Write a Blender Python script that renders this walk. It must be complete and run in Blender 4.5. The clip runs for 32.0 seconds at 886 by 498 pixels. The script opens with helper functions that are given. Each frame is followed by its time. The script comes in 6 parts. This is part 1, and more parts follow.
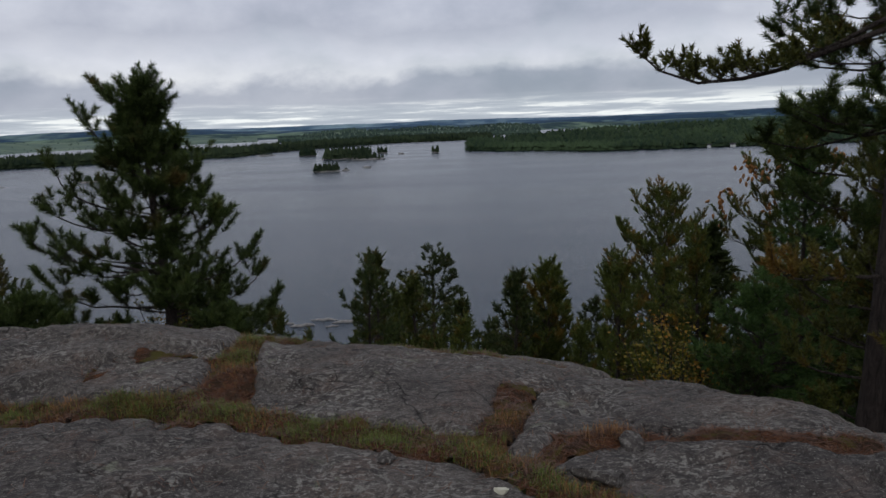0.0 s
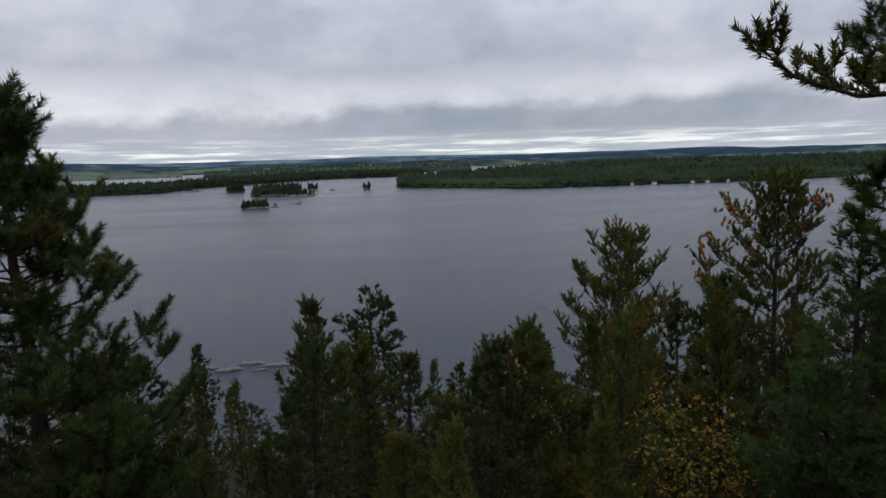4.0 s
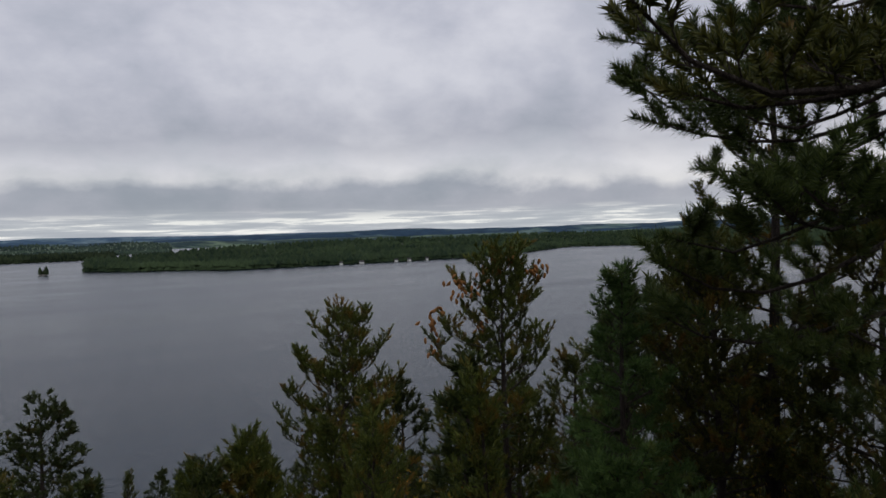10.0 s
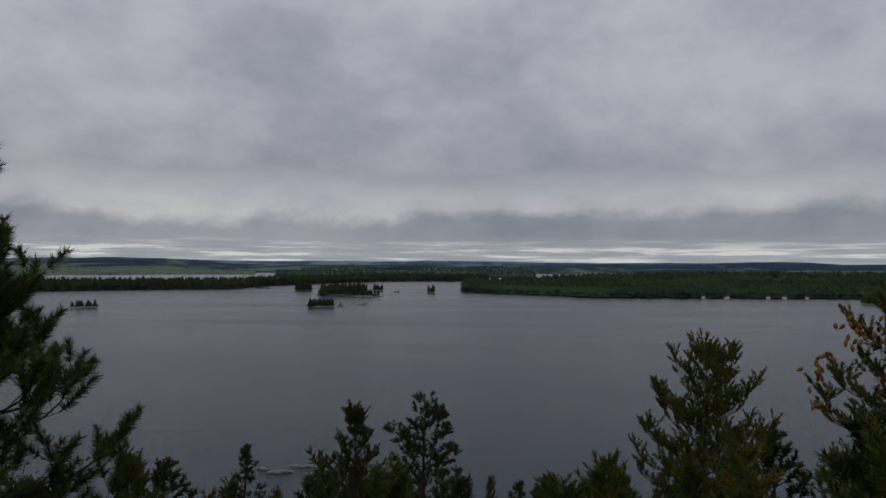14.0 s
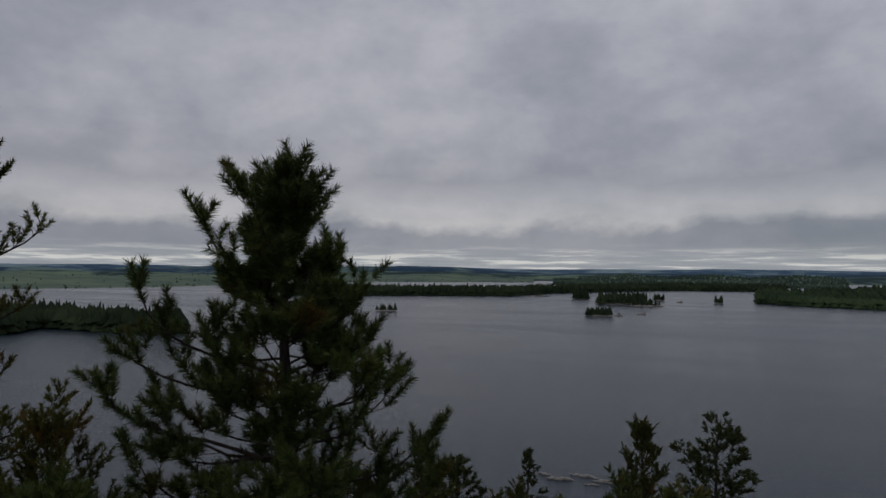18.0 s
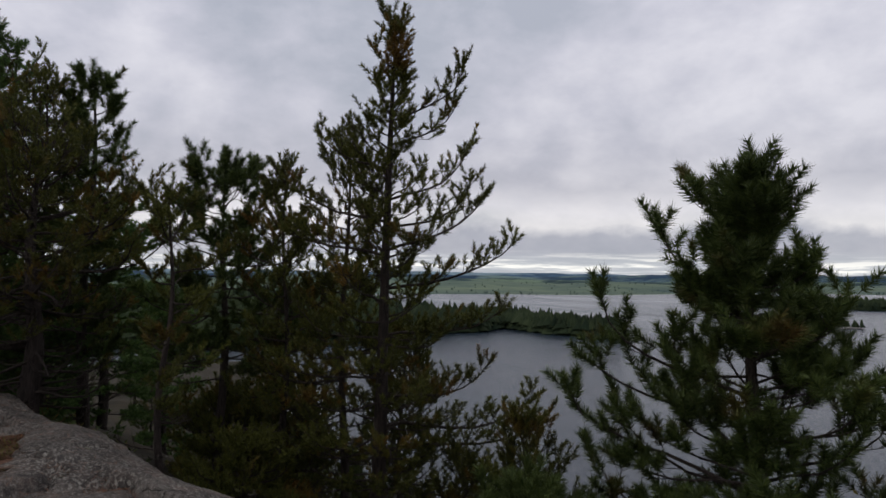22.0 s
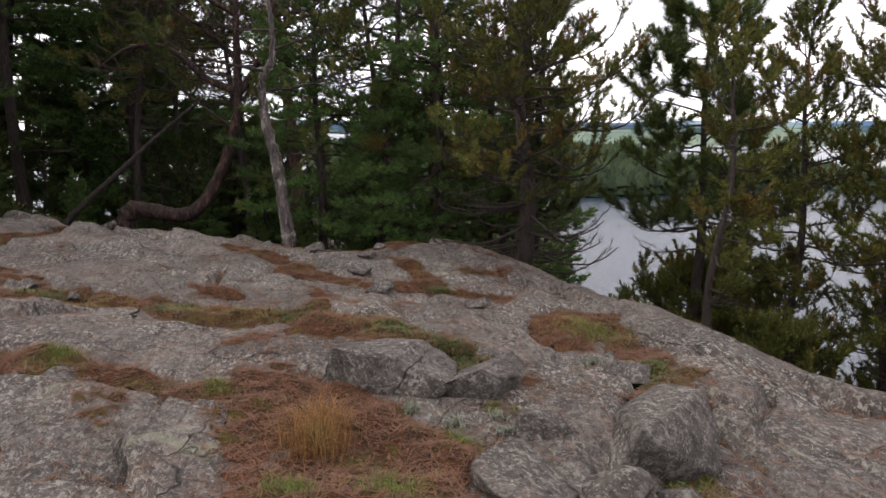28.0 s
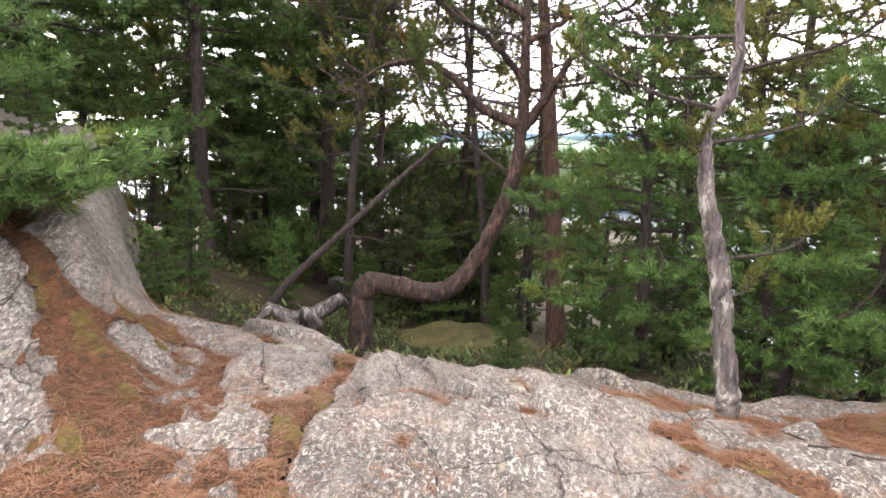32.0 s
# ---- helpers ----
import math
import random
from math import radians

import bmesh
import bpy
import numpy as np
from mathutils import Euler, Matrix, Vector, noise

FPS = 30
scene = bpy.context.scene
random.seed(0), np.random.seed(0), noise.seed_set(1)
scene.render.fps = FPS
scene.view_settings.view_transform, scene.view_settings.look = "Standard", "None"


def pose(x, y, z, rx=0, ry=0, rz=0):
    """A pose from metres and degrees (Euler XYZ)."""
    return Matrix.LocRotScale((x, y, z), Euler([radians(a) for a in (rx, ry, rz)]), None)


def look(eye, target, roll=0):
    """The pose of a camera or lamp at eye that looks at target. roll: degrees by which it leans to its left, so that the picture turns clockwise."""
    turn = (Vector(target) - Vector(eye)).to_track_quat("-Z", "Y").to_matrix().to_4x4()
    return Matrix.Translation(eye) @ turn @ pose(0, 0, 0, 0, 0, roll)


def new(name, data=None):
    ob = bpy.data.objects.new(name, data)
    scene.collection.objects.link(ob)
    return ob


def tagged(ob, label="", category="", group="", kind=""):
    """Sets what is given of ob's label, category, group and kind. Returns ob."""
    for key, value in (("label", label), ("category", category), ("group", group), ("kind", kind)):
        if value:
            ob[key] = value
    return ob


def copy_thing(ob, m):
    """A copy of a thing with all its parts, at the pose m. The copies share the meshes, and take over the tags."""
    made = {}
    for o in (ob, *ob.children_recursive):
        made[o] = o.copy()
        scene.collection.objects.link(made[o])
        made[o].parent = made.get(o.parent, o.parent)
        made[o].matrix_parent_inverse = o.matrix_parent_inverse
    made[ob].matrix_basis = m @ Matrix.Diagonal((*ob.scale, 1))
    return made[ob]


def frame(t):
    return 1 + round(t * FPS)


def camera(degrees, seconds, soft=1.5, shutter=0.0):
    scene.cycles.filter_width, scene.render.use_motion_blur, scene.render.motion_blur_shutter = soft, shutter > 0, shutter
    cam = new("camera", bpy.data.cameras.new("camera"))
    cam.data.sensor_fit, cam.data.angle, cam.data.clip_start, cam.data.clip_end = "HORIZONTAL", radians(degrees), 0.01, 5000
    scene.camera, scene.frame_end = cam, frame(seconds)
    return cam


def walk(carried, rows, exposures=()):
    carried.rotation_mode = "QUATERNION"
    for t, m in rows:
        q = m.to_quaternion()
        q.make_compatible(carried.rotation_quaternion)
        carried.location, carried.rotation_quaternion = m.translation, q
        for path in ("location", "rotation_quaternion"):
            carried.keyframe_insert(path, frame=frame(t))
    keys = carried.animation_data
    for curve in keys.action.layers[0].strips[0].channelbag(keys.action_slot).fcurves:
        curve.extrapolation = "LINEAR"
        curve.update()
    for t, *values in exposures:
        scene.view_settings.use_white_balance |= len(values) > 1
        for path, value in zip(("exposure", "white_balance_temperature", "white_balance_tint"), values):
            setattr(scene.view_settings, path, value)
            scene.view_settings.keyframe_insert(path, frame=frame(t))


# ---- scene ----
cam = camera(66.46, 32.0)
PATH = [
    (0, pose(-0.000, -0.000, 1.602, 79.46, 2.00, 0.01)),
    (0.5, pose(-0.052, 0.333, 1.654, 79.47, 2.01, -0.60)),
    (1, pose(-0.063, 0.704, 1.658, 79.40, 1.98, -1.12)),
    (1.5, pose(-0.212, 1.004, 1.622, 79.34, 1.90, -1.99)),
    (2, pose(-0.331, 1.345, 1.603, 79.35, 1.89, -4.28)),
    (2.5, pose(-0.407, 1.652, 1.623, 79.51, 1.67, -5.06)),
    (3, pose(-0.477, 1.939, 1.631, 79.95, 1.70, -5.24)),
    (3.5, pose(-0.485, 2.195, 1.612, 80.77, 1.61, -5.74)),
    (4, pose(-0.471, 2.484, 1.589, 82.32, 1.57, -5.77)),
    (4.5, pose(-0.522, 2.739, 1.596, 82.99, 1.53, -5.70)),
    (6.5, pose(-0.380, 3.450, 1.537, 84.61, 1.68, -6.42)),
    (7, pose(-0.231, 3.767, 1.474, 86.01, 1.81, -12.10)),
    (7.5, pose(-0.176, 3.943, 1.459, 87.44, 2.06, -18.50)),
    (8, pose(-0.155, 4.120, 1.434, 88.02, 2.21, -26.78)),
    (8.5, pose(-0.092, 4.240, 1.410, 88.41, 2.05, -29.77)),
    (9, pose(-0.071, 4.355, 1.393, 88.48, 1.89, -30.39)),
    (9.5, pose(-0.112, 4.470, 1.388, 88.46, 1.78, -30.38)),
    (10, pose(-0.121, 4.518, 1.385, 88.48, 1.61, -29.95)),
    (10.5, pose(-0.151, 4.548, 1.396, 88.67, 1.40, -27.72)),
    (11, pose(-0.167, 4.558, 1.409, 89.41, 0.87, -22.31)),
    (11.5, pose(-0.171, 4.581, 1.390, 90.68, 0.52, -16.70)),
    (12, pose(-0.182, 4.595, 1.372, 91.45, 0.17, -12.47)),
    (12.5, pose(-0.190, 4.595, 1.373, 91.58, -0.08, -9.12)),
    (13, pose(-0.183, 4.637, 1.359, 91.53, -0.19, -6.22)),
    (13.5, pose(-0.204, 4.637, 1.353, 91.41, -0.32, -3.25)),
    (14, pose(-0.209, 4.639, 1.348, 91.27, -0.37, -0.27)),
    (14.5, pose(-0.225, 4.635, 1.353, 91.12, -0.47, 2.52)),
    (16.5, pose(-0.364, 4.773, 1.349, 91.83, -0.31, 13.02)),
    (17, pose(-0.382, 4.771, 1.352, 91.90, -0.32, 15.41)),
    (17.5, pose(-0.405, 4.748, 1.360, 91.90, -0.38, 18.58)),
    (18, pose(-0.449, 4.752, 1.372, 91.82, -0.45, 22.87)),
    (18.5, pose(-0.549, 4.797, 1.385, 91.78, -0.41, 26.80)),
    (19, pose(-0.600, 4.837, 1.387, 91.89, -0.62, 30.65)),
    (19.5, pose(-0.633, 4.873, 1.395, 92.29, -0.63, 36.51)),
    (20, pose(-0.630, 4.853, 1.402, 92.35, -0.71, 42.78)),
    (20.5, pose(-0.656, 4.822, 1.413, 92.22, -0.78, 47.67)),
    (21, pose(-0.675, 4.768, 1.410, 92.17, -0.70, 51.59)),
    (21.5, pose(-0.697, 4.761, 1.383, 92.24, -0.73, 55.30)),
    (22, pose(-0.712, 4.754, 1.372, 92.21, -0.77, 58.60)),
    (22.5, pose(-0.718, 4.744, 1.354, 92.23, -0.78, 61.19)),
    (23, pose(-0.736, 4.711, 1.318, 92.25, -0.69, 62.68)),
    (23.5, pose(-0.717, 4.710, 1.279, 92.51, -0.74, 63.48)),
    (24, pose(-0.807, 4.603, 1.297, 92.74, -0.52, 63.36)),
    (24.5, pose(-0.985, 4.378, 1.325, 93.53, -0.12, 62.22)),
    (26.5, pose(-1.716, 3.851, 1.333, 79.91, -0.67, 72.92)),
    (27, pose(-2.127, 3.393, 1.354, 79.63, -0.66, 77.84)),
    (27.5, pose(-2.489, 2.920, 1.355, 79.61, -0.24, 80.47)),
    (28, pose(-2.848, 2.475, 1.423, 79.53, -0.13, 81.09)),
    (28.5, pose(-3.144, 2.037, 1.586, 79.68, -0.00, 81.38)),
    (29, pose(-3.413, 1.610, 1.698, 79.86, 0.01, 81.59)),
    (29.5, pose(-3.933, 1.301, 1.708, 79.82, 0.08, 81.65)),
    (30, pose(-4.467, 1.003, 1.734, 80.11, 0.09, 81.94)),
    (30.5, pose(-5.033, 0.790, 1.741, 80.06, 0.38, 82.10)),
    (31, pose(-5.687, 0.549, 1.798, 80.07, -0.01, 83.26)),
    (31.5, pose(-6.266, 0.107, 1.851, 80.40, -0.31, 86.65)),
    (32, pose(-6.821, -0.227, 1.871, 80.24, -0.62, 89.61)),
]
walk(cam, PATH, [(0, 0.15, 6200, 8), (2, 0.2, 6200, 8), (7, 0.05, 6450, 9), (10, 0.05, 6500, 9), (14, -0.5, 6450, 9), (19, -0.55, 6500, 9), (20, 0.4, 6600, 10), (21, 0.0, 6550, 10), (22, 0.25, 6600, 10), (23, 0.3, 6650, 10), (24.5, 0.5, 6900, 10), (26.5, 1.9, 7200, 12), (27, 1.95, 7200, 12), (28, 1.9, 7000, 12), (29, 2.45, 7000, 12), (30, 2.8, 7000, 12), (31, 3.25, 7050, 10), (32, 3.85, 7150, 10)])

# ---- world and light ----
world = bpy.data.worlds.new("overcast_sky")
scene.world = world
world.use_nodes = True


def link_all(nt, pairs):
    for a, b in pairs:
        nt.links.new(a, b)


def build_world():
    nt = world.node_tree
    n = nt.nodes
    n.clear()
    out = n.new("ShaderNodeOutputWorld")
    bg = n.new("ShaderNodeBackground")
    bg.inputs["Strength"].default_value = 1.0
    sky = n.new("ShaderNodeTexSky")
    sky.sky_type = "NISHITA"
    sky.sun_disc = False
    sky.sun_elevation = radians(38)
    sky.sun_rotation = radians(200)
    dim = n.new("ShaderNodeVectorMath")
    dim.operation = "SCALE"
    dim.inputs["Scale"].default_value = 0.1
    co = n.new("ShaderNodeTexCoord")
    sep = n.new("ShaderNodeSeparateXYZ")
    link_all(nt, [(co.outputs["Generated"], sep.inputs[0]), (sky.outputs[0], dim.inputs[0])])

    def calc(op, a, b=None, clamp=False):
        m = n.new("ShaderNodeMath")
        m.operation = op
        m.use_clamp = clamp
        for i, v in enumerate((a, b)):
            if v is None:
                continue
            if isinstance(v, (int, float)):
                m.inputs[i].default_value = v
            else:
                nt.links.new(v, m.inputs[i])
        return m.outputs[0]

    def clouds(scale, detail, rough, offset, warp, tall):
        """Puffy cloud cover over the dome; tall squeezes it towards the horizon."""
        mp = n.new("ShaderNodeMapping")
        mp.inputs["Location"].default_value = offset
        mp.inputs["Scale"].default_value = (1, 1, tall)
        nz = n.new("ShaderNodeTexNoise")
        nz.inputs["Scale"].default_value = scale
        nz.inputs["Detail"].default_value = detail
        nz.inputs["Roughness"].default_value = rough
        nz.inputs["Distortion"].default_value = warp
        link_all(nt, [(co.outputs["Generated"], mp.inputs[0]), (mp.outputs[0], nz.inputs["Vector"])])
        return nz.outputs["Fac"]

    def grade(fac, stops):
        r = n.new("ShaderNodeValToRGB")
        els = r.color_ramp.elements
        while len(els) < len(stops):
            els.new(0.5)
        for el, (p, c) in zip(els, stops):
            el.position, el.color = p, (*c, 1)
        nt.links.new(fac, r.inputs[0])
        return r.outputs[0]

    def blend(fac, p, q, mode="MIX"):
        m = n.new("ShaderNodeMix")
        m.data_type, m.blend_type = "RGBA", mode
        if isinstance(fac, (int, float)):
            m.inputs["Factor"].default_value = fac
        else:
            nt.links.new(fac, m.inputs["Factor"])
        link_all(nt, [(p, m.inputs["A"]), (q, m.inputs["B"])])
        return m.outputs["Result"]

    big, mid, small = clouds(2.6, 3, 0.45, (3.1, 1.7, 0), 0.3, 1.4), clouds(6.5, 7, 0.55, (7.7, 2.3, 4), 0.15, 1.5), clouds(19, 5, 0.55, (1.2, 5.3, 2), 0.1, 1.9)
    cover = calc("ADD", calc("ADD", calc("MULTIPLY", big, 0.5), calc("MULTIPLY", mid, 0.42)), calc("MULTIPLY", small, 0.13))
    sheet = grade(cover, [(0.39, (0.385, 0.40, 0.46)), (0.52, (0.52, 0.515, 0.58)), (0.64, (0.665, 0.65, 0.70))])
    # the cloud deck's layers: a dark base over the horizon, a bright gap above it, then the deck
    wob = calc("ADD", calc("MULTIPLY", calc("SUBTRACT", mid, 0.5), 0.09), calc("MULTIPLY", calc("SUBTRACT", big, 0.5), 0.05))
    level = calc("MULTIPLY", calc("ADD", sep.outputs[2], wob), 2.0, True)
    layers = grade(level, [(0.0, (0.86, 0.9, 0.93)), (0.06, (0.68, 0.71, 0.76)), (0.115, (0.68, 0.70, 0.74)), (0.155, (1.18, 1.17, 1.1)), (0.20, (1.15, 1.14, 1.1)), (0.27, (0.82, 0.82, 0.83)), (0.45, (0.96, 0.97, 0.98)), (1.0, (1.1, 1.12, 1.14))])
    deck = blend(1.0, sheet, layers, "MULTIPLY")
    # thin bright streaks low over the horizon
    low = clouds(8.5, 6, 0.6, (0.4, 2.2, 1.0), 0.0, 17.0)
    streaks = grade(low, [(0.42, (0.40, 0.43, 0.49)), (0.52, (0.52, 0.545, 0.59)), (0.60, (0.9, 0.9, 0.88))])
    haze = n.new("ShaderNodeMapRange")
    haze.interpolation_type = "SMOOTHSTEP"
    haze.inputs["From Min"].default_value, haze.inputs["From Max"].default_value = 0.014, 0.042
    haze.inputs["To Min"].default_value, haze.inputs["To Max"].default_value = 1.0, 0.0
    nt.links.new(sep.outputs[2], haze.inputs["Value"])
    deck = blend(haze.outputs[0], deck, streaks)
    m2 = n.new("ShaderNodeMix")
    m2.data_type = "RGBA"
    m2.inputs["Factor"].default_value = 0.9
    link_all(nt, [(dim.outputs[0], m2.inputs["A"]), (deck, m2.inputs["B"]), (m2.outputs["Result"], bg.inputs["Color"]), (bg.outputs[0], out.inputs[0])])


build_world()
sun = new("sun", bpy.data.lights.new("sun", "SUN"))
sun.data.energy, sun.data.angle, sun.data.color = 0.5, radians(40), (1.0, 0.96, 0.9)
sun.matrix_world = look((0, 0, 60), (20, 55, 0))

# ---- materials ----


def material(name, rough=0.8, metal=0.0, spec=0.3):
    m = bpy.data.materials.new(name)
    m.use_nodes = True
    b = m.node_tree.nodes["Principled BSDF"]
    b.inputs["Roughness"].default_value = rough
    b.inputs["Metallic"].default_value = metal
    b.inputs["Specular IOR Level"].default_value = spec
    return m, m.node_tree, b


def noise_node(nt, scale, detail=4, rough=0.55, warp=0.0, coord="Object", stretch=None):
    co = nt.nodes.new("ShaderNodeTexCoord")
    nz = nt.nodes.new("ShaderNodeTexNoise")
    nz.inputs["Scale"].default_value, nz.inputs["Detail"].default_value = scale, detail
    nz.inputs["Roughness"].default_value, nz.inputs["Distortion"].default_value = rough, warp
    if stretch:
        mp = nt.nodes.new("ShaderNodeMapping")
        mp.inputs["Scale"].default_value = stretch
        link_all(nt, [(co.outputs[coord], mp.inputs[0]), (mp.outputs[0], nz.inputs["Vector"])])
    else:
        nt.links.new(co.outputs[coord], nz.inputs["Vector"])
    return nz.outputs["Fac"]


def ramp_node(nt, fac, stops):
    r = nt.nodes.new("ShaderNodeValToRGB")
    els = r.color_ramp.elements
    while len(els) < len(stops):
        els.new(0.5)
    for el, (p, c) in zip(els, stops):
        el.position, el.color = p, (*c, 1) if len(c) == 3 else c
    nt.links.new(fac, r.inputs[0])
    return r.outputs[0]


def mix_node(nt, fac, a, b, mode="MIX"):
    m = nt.nodes.new("ShaderNodeMix")
    m.data_type, m.blend_type = "RGBA", mode
    for key, v in (("Factor", fac), ("A", a), ("B", b)):
        if isinstance(v, (int, float)):
            m.inputs[key].default_value = v
        elif isinstance(v, tuple):
            m.inputs[key].default_value = (*v, 1)
        else:
            nt.links.new(v, m.inputs[key])
    return m.outputs["Result"]


def bump_node(nt, bsdf, heights):
    """heights: (output, strength, metres)."""
    last = None
    for h, s, d in heights:
        b = nt.nodes.new("ShaderNodeBump")
        b.inputs["Strength"].default_value, b.inputs["Distance"].default_value = s, d
        nt.links.new(h, b.inputs["Height"])
        if last:
            nt.links.new(last, b.inputs["Normal"])
        last = b.outputs["Normal"]
    nt.links.new(last, bsdf.inputs["Normal"])


def grey_fac(v):
    return (v, v, v)


def rock_material(name="granite", pink=0.24):
    m, nt, b = material(name, 0.9, 0, 0.2)
    big = noise_node(nt, 0.55, 4, 0.6, 0.4)
    mid = noise_node(nt, 3.2, 5, 0.6, 0.8, stretch=(1.0, 1.7, 1.5))
    mott = noise_node(nt, 21, 6, 0.72, 0.3, stretch=(1.0, 1.5, 1.2))
    grain = noise_node(nt, 150, 3, 0.7)
    base = ramp_node(nt, mid, [(0.3, (0.058, 0.053, 0.051)), (0.5, (0.083, 0.076, 0.073)), (0.72, (0.118, 0.109, 0.105))])
    tone = ramp_node(nt, big, [(0.36, (0.6, 0.585, 0.585)), (0.5, (0.95, 0.93, 0.92)), (0.66, (1.22, 1.19, 1.15))])
    col = mix_node(nt, 1.0, base, tone, "MULTIPLY")
    pk = noise_node(nt, 1.9, 4, 0.6, 0.9)
    col = mix_node(nt, ramp_node(nt, pk, [(0.52, grey_fac(0)), (0.68, grey_fac(pink))]), col, (0.19, 0.125, 0.10))
    col = mix_node(nt, 1.0, col, ramp_node(nt, mott, [(0.36, grey_fac(0.5)), (0.5, grey_fac(0.98)), (0.66, grey_fac(1.4))]), "MULTIPLY")
    # crisp lichen in flecks and rosettes, pale grey and a little green; black crusts
    thick = ramp_node(nt, noise_node(nt, 1.3, 4, 0.6, 0.5), [(0.38, grey_fac(0.1)), (0.62, grey_fac(1.0))])
    li = noise_node(nt, 24, 5, 0.66, 0.4, stretch=(1.0, 1.5, 1.2))
    col = mix_node(nt, mix_node(nt, 1.0, ramp_node(nt, li, [(0.53, grey_fac(0)), (0.575, grey_fac(0.72))]), thick, "MULTIPLY"), col, (0.285, 0.28, 0.265))
    fl = noise_node(nt, 58, 4, 0.68, 0.2, stretch=(1.0, 1.4, 1.1))
    col = mix_node(nt, ramp_node(nt, fl, [(0.585, grey_fac(0)), (0.625, grey_fac(0.55))]), col, (0.28, 0.275, 0.26))
    dk = noise_node(nt, 8.5, 6, 0.7, 0.4, stretch=(1.0, 1.7, 1.3))
    col = mix_node(nt, ramp_node(nt, dk, [(0.57, grey_fac(0)), (0.62, grey_fac(0.68))]), col, (0.028, 0.026, 0.026))
    gl = noise_node(nt, 2.7, 5, 0.66, 1.0)
    col = mix_node(nt, ramp_node(nt, gl, [(0.63, grey_fac(0)), (0.68, grey_fac(0.5))]), col, (0.19, 0.205, 0.15))
    # hairline cracks
    co = nt.nodes.new("ShaderNodeTexCoord")
    shift = nt.nodes.new("ShaderNodeVectorMath")
    shift.operation = "MULTIPLY_ADD"
    warp = nt.nodes.new("ShaderNodeTexNoise")
    warp.inputs["Scale"].default_value, warp.inputs["Detail"].default_value = 1.6, 5
    shift.inputs[1].default_value = (0.7, 0.7, 0.7)
    vor = nt.nodes.new("ShaderNodeTexVoronoi")
    vor.feature = "DISTANCE_TO_EDGE"
    vor.inputs["Scale"].default_value = 1.5
    link_all(nt, [(co.outputs["Object"], warp.inputs["Vector"]), (warp.outputs["Color"], shift.inputs[0]), (co.outputs["Object"], shift.inputs[2]), (shift.outputs[0], vor.inputs["Vector"])])
    line = ramp_node(nt, vor.outputs["Distance"], [(0.0, grey_fac(0.0)), (0.013, grey_fac(1.0))])
    some = ramp_node(nt, noise_node(nt, 0.9, 3, 0.5), [(0.44, grey_fac(0.0)), (0.58, grey_fac(1.0))])
    line = mix_node(nt, some, (1.0, 1.0, 1.0), line)
    col = mix_node(nt, 0.5, col, line, "MULTIPLY")
    col = mix_node(nt, 0.85, col, ramp_node(nt, grain, [(0.3, grey_fac(0.6)), (0.5, grey_fac(1.0)), (0.7, grey_fac(1.35))]), "MULTIPLY")
    col = mix_node(nt, 1.0, col, (0.87, 0.83, 0.76), "MULTIPLY")
    nt.links.new(col, b.inputs["Base Color"])
    bump_node(nt, b, [(mid, 0.5, 0.04), (line, 0.8, 0.02), (dk, 0.4, 0.012), (mott, 0.7, 0.016), (li, 0.35, 0.006), (grain, 0.4, 0.003)])
    return m


def litter_material():
    """Matted needles with dark soil, pale chips and mossy patches."""
    m, nt, b = material("needle_litter", 0.95, 0, 0.1)
    a = noise_node(nt, 55, 6, 0.75, 2.5, stretch=(1, 3, 1))
    e = noise_node(nt, 60, 5, 0.7, 2.0, stretch=(3, 1, 1))
    c = noise_node(nt, 2.6, 5, 0.65, 0.6)
    p = noise_node(nt, 9, 5, 0.7, 0.5)
    col = ramp_node(nt, a, [(0.34, (0.024, 0.014, 0.010)), (0.48, (0.105, 0.046, 0.024)), (0.66, (0.26, 0.12, 0.058))])
    col = mix_node(nt, 1.0, col, ramp_node(nt, e, [(0.36, grey_fac(0.45)), (0.64, grey_fac(1.5))]), "MULTIPLY")
    col = mix_node(nt, ramp_node(nt, p, [(0.42, grey_fac(0.75)), (0.56, grey_fac(0))]), col, (0.045, 0.034, 0.022))
    col = mix_node(nt, ramp_node(nt, c, [(0.53, grey_fac(0)), (0.6, grey_fac(0.75))]), col, (0.105, 0.098, 0.024))
    nt.links.new(col, b.inputs["Base Color"])
    bump_node(nt, b, [(p, 0.7, 0.03), (a, 0.9, 0.02), (e, 0.6, 0.01)])
    return m


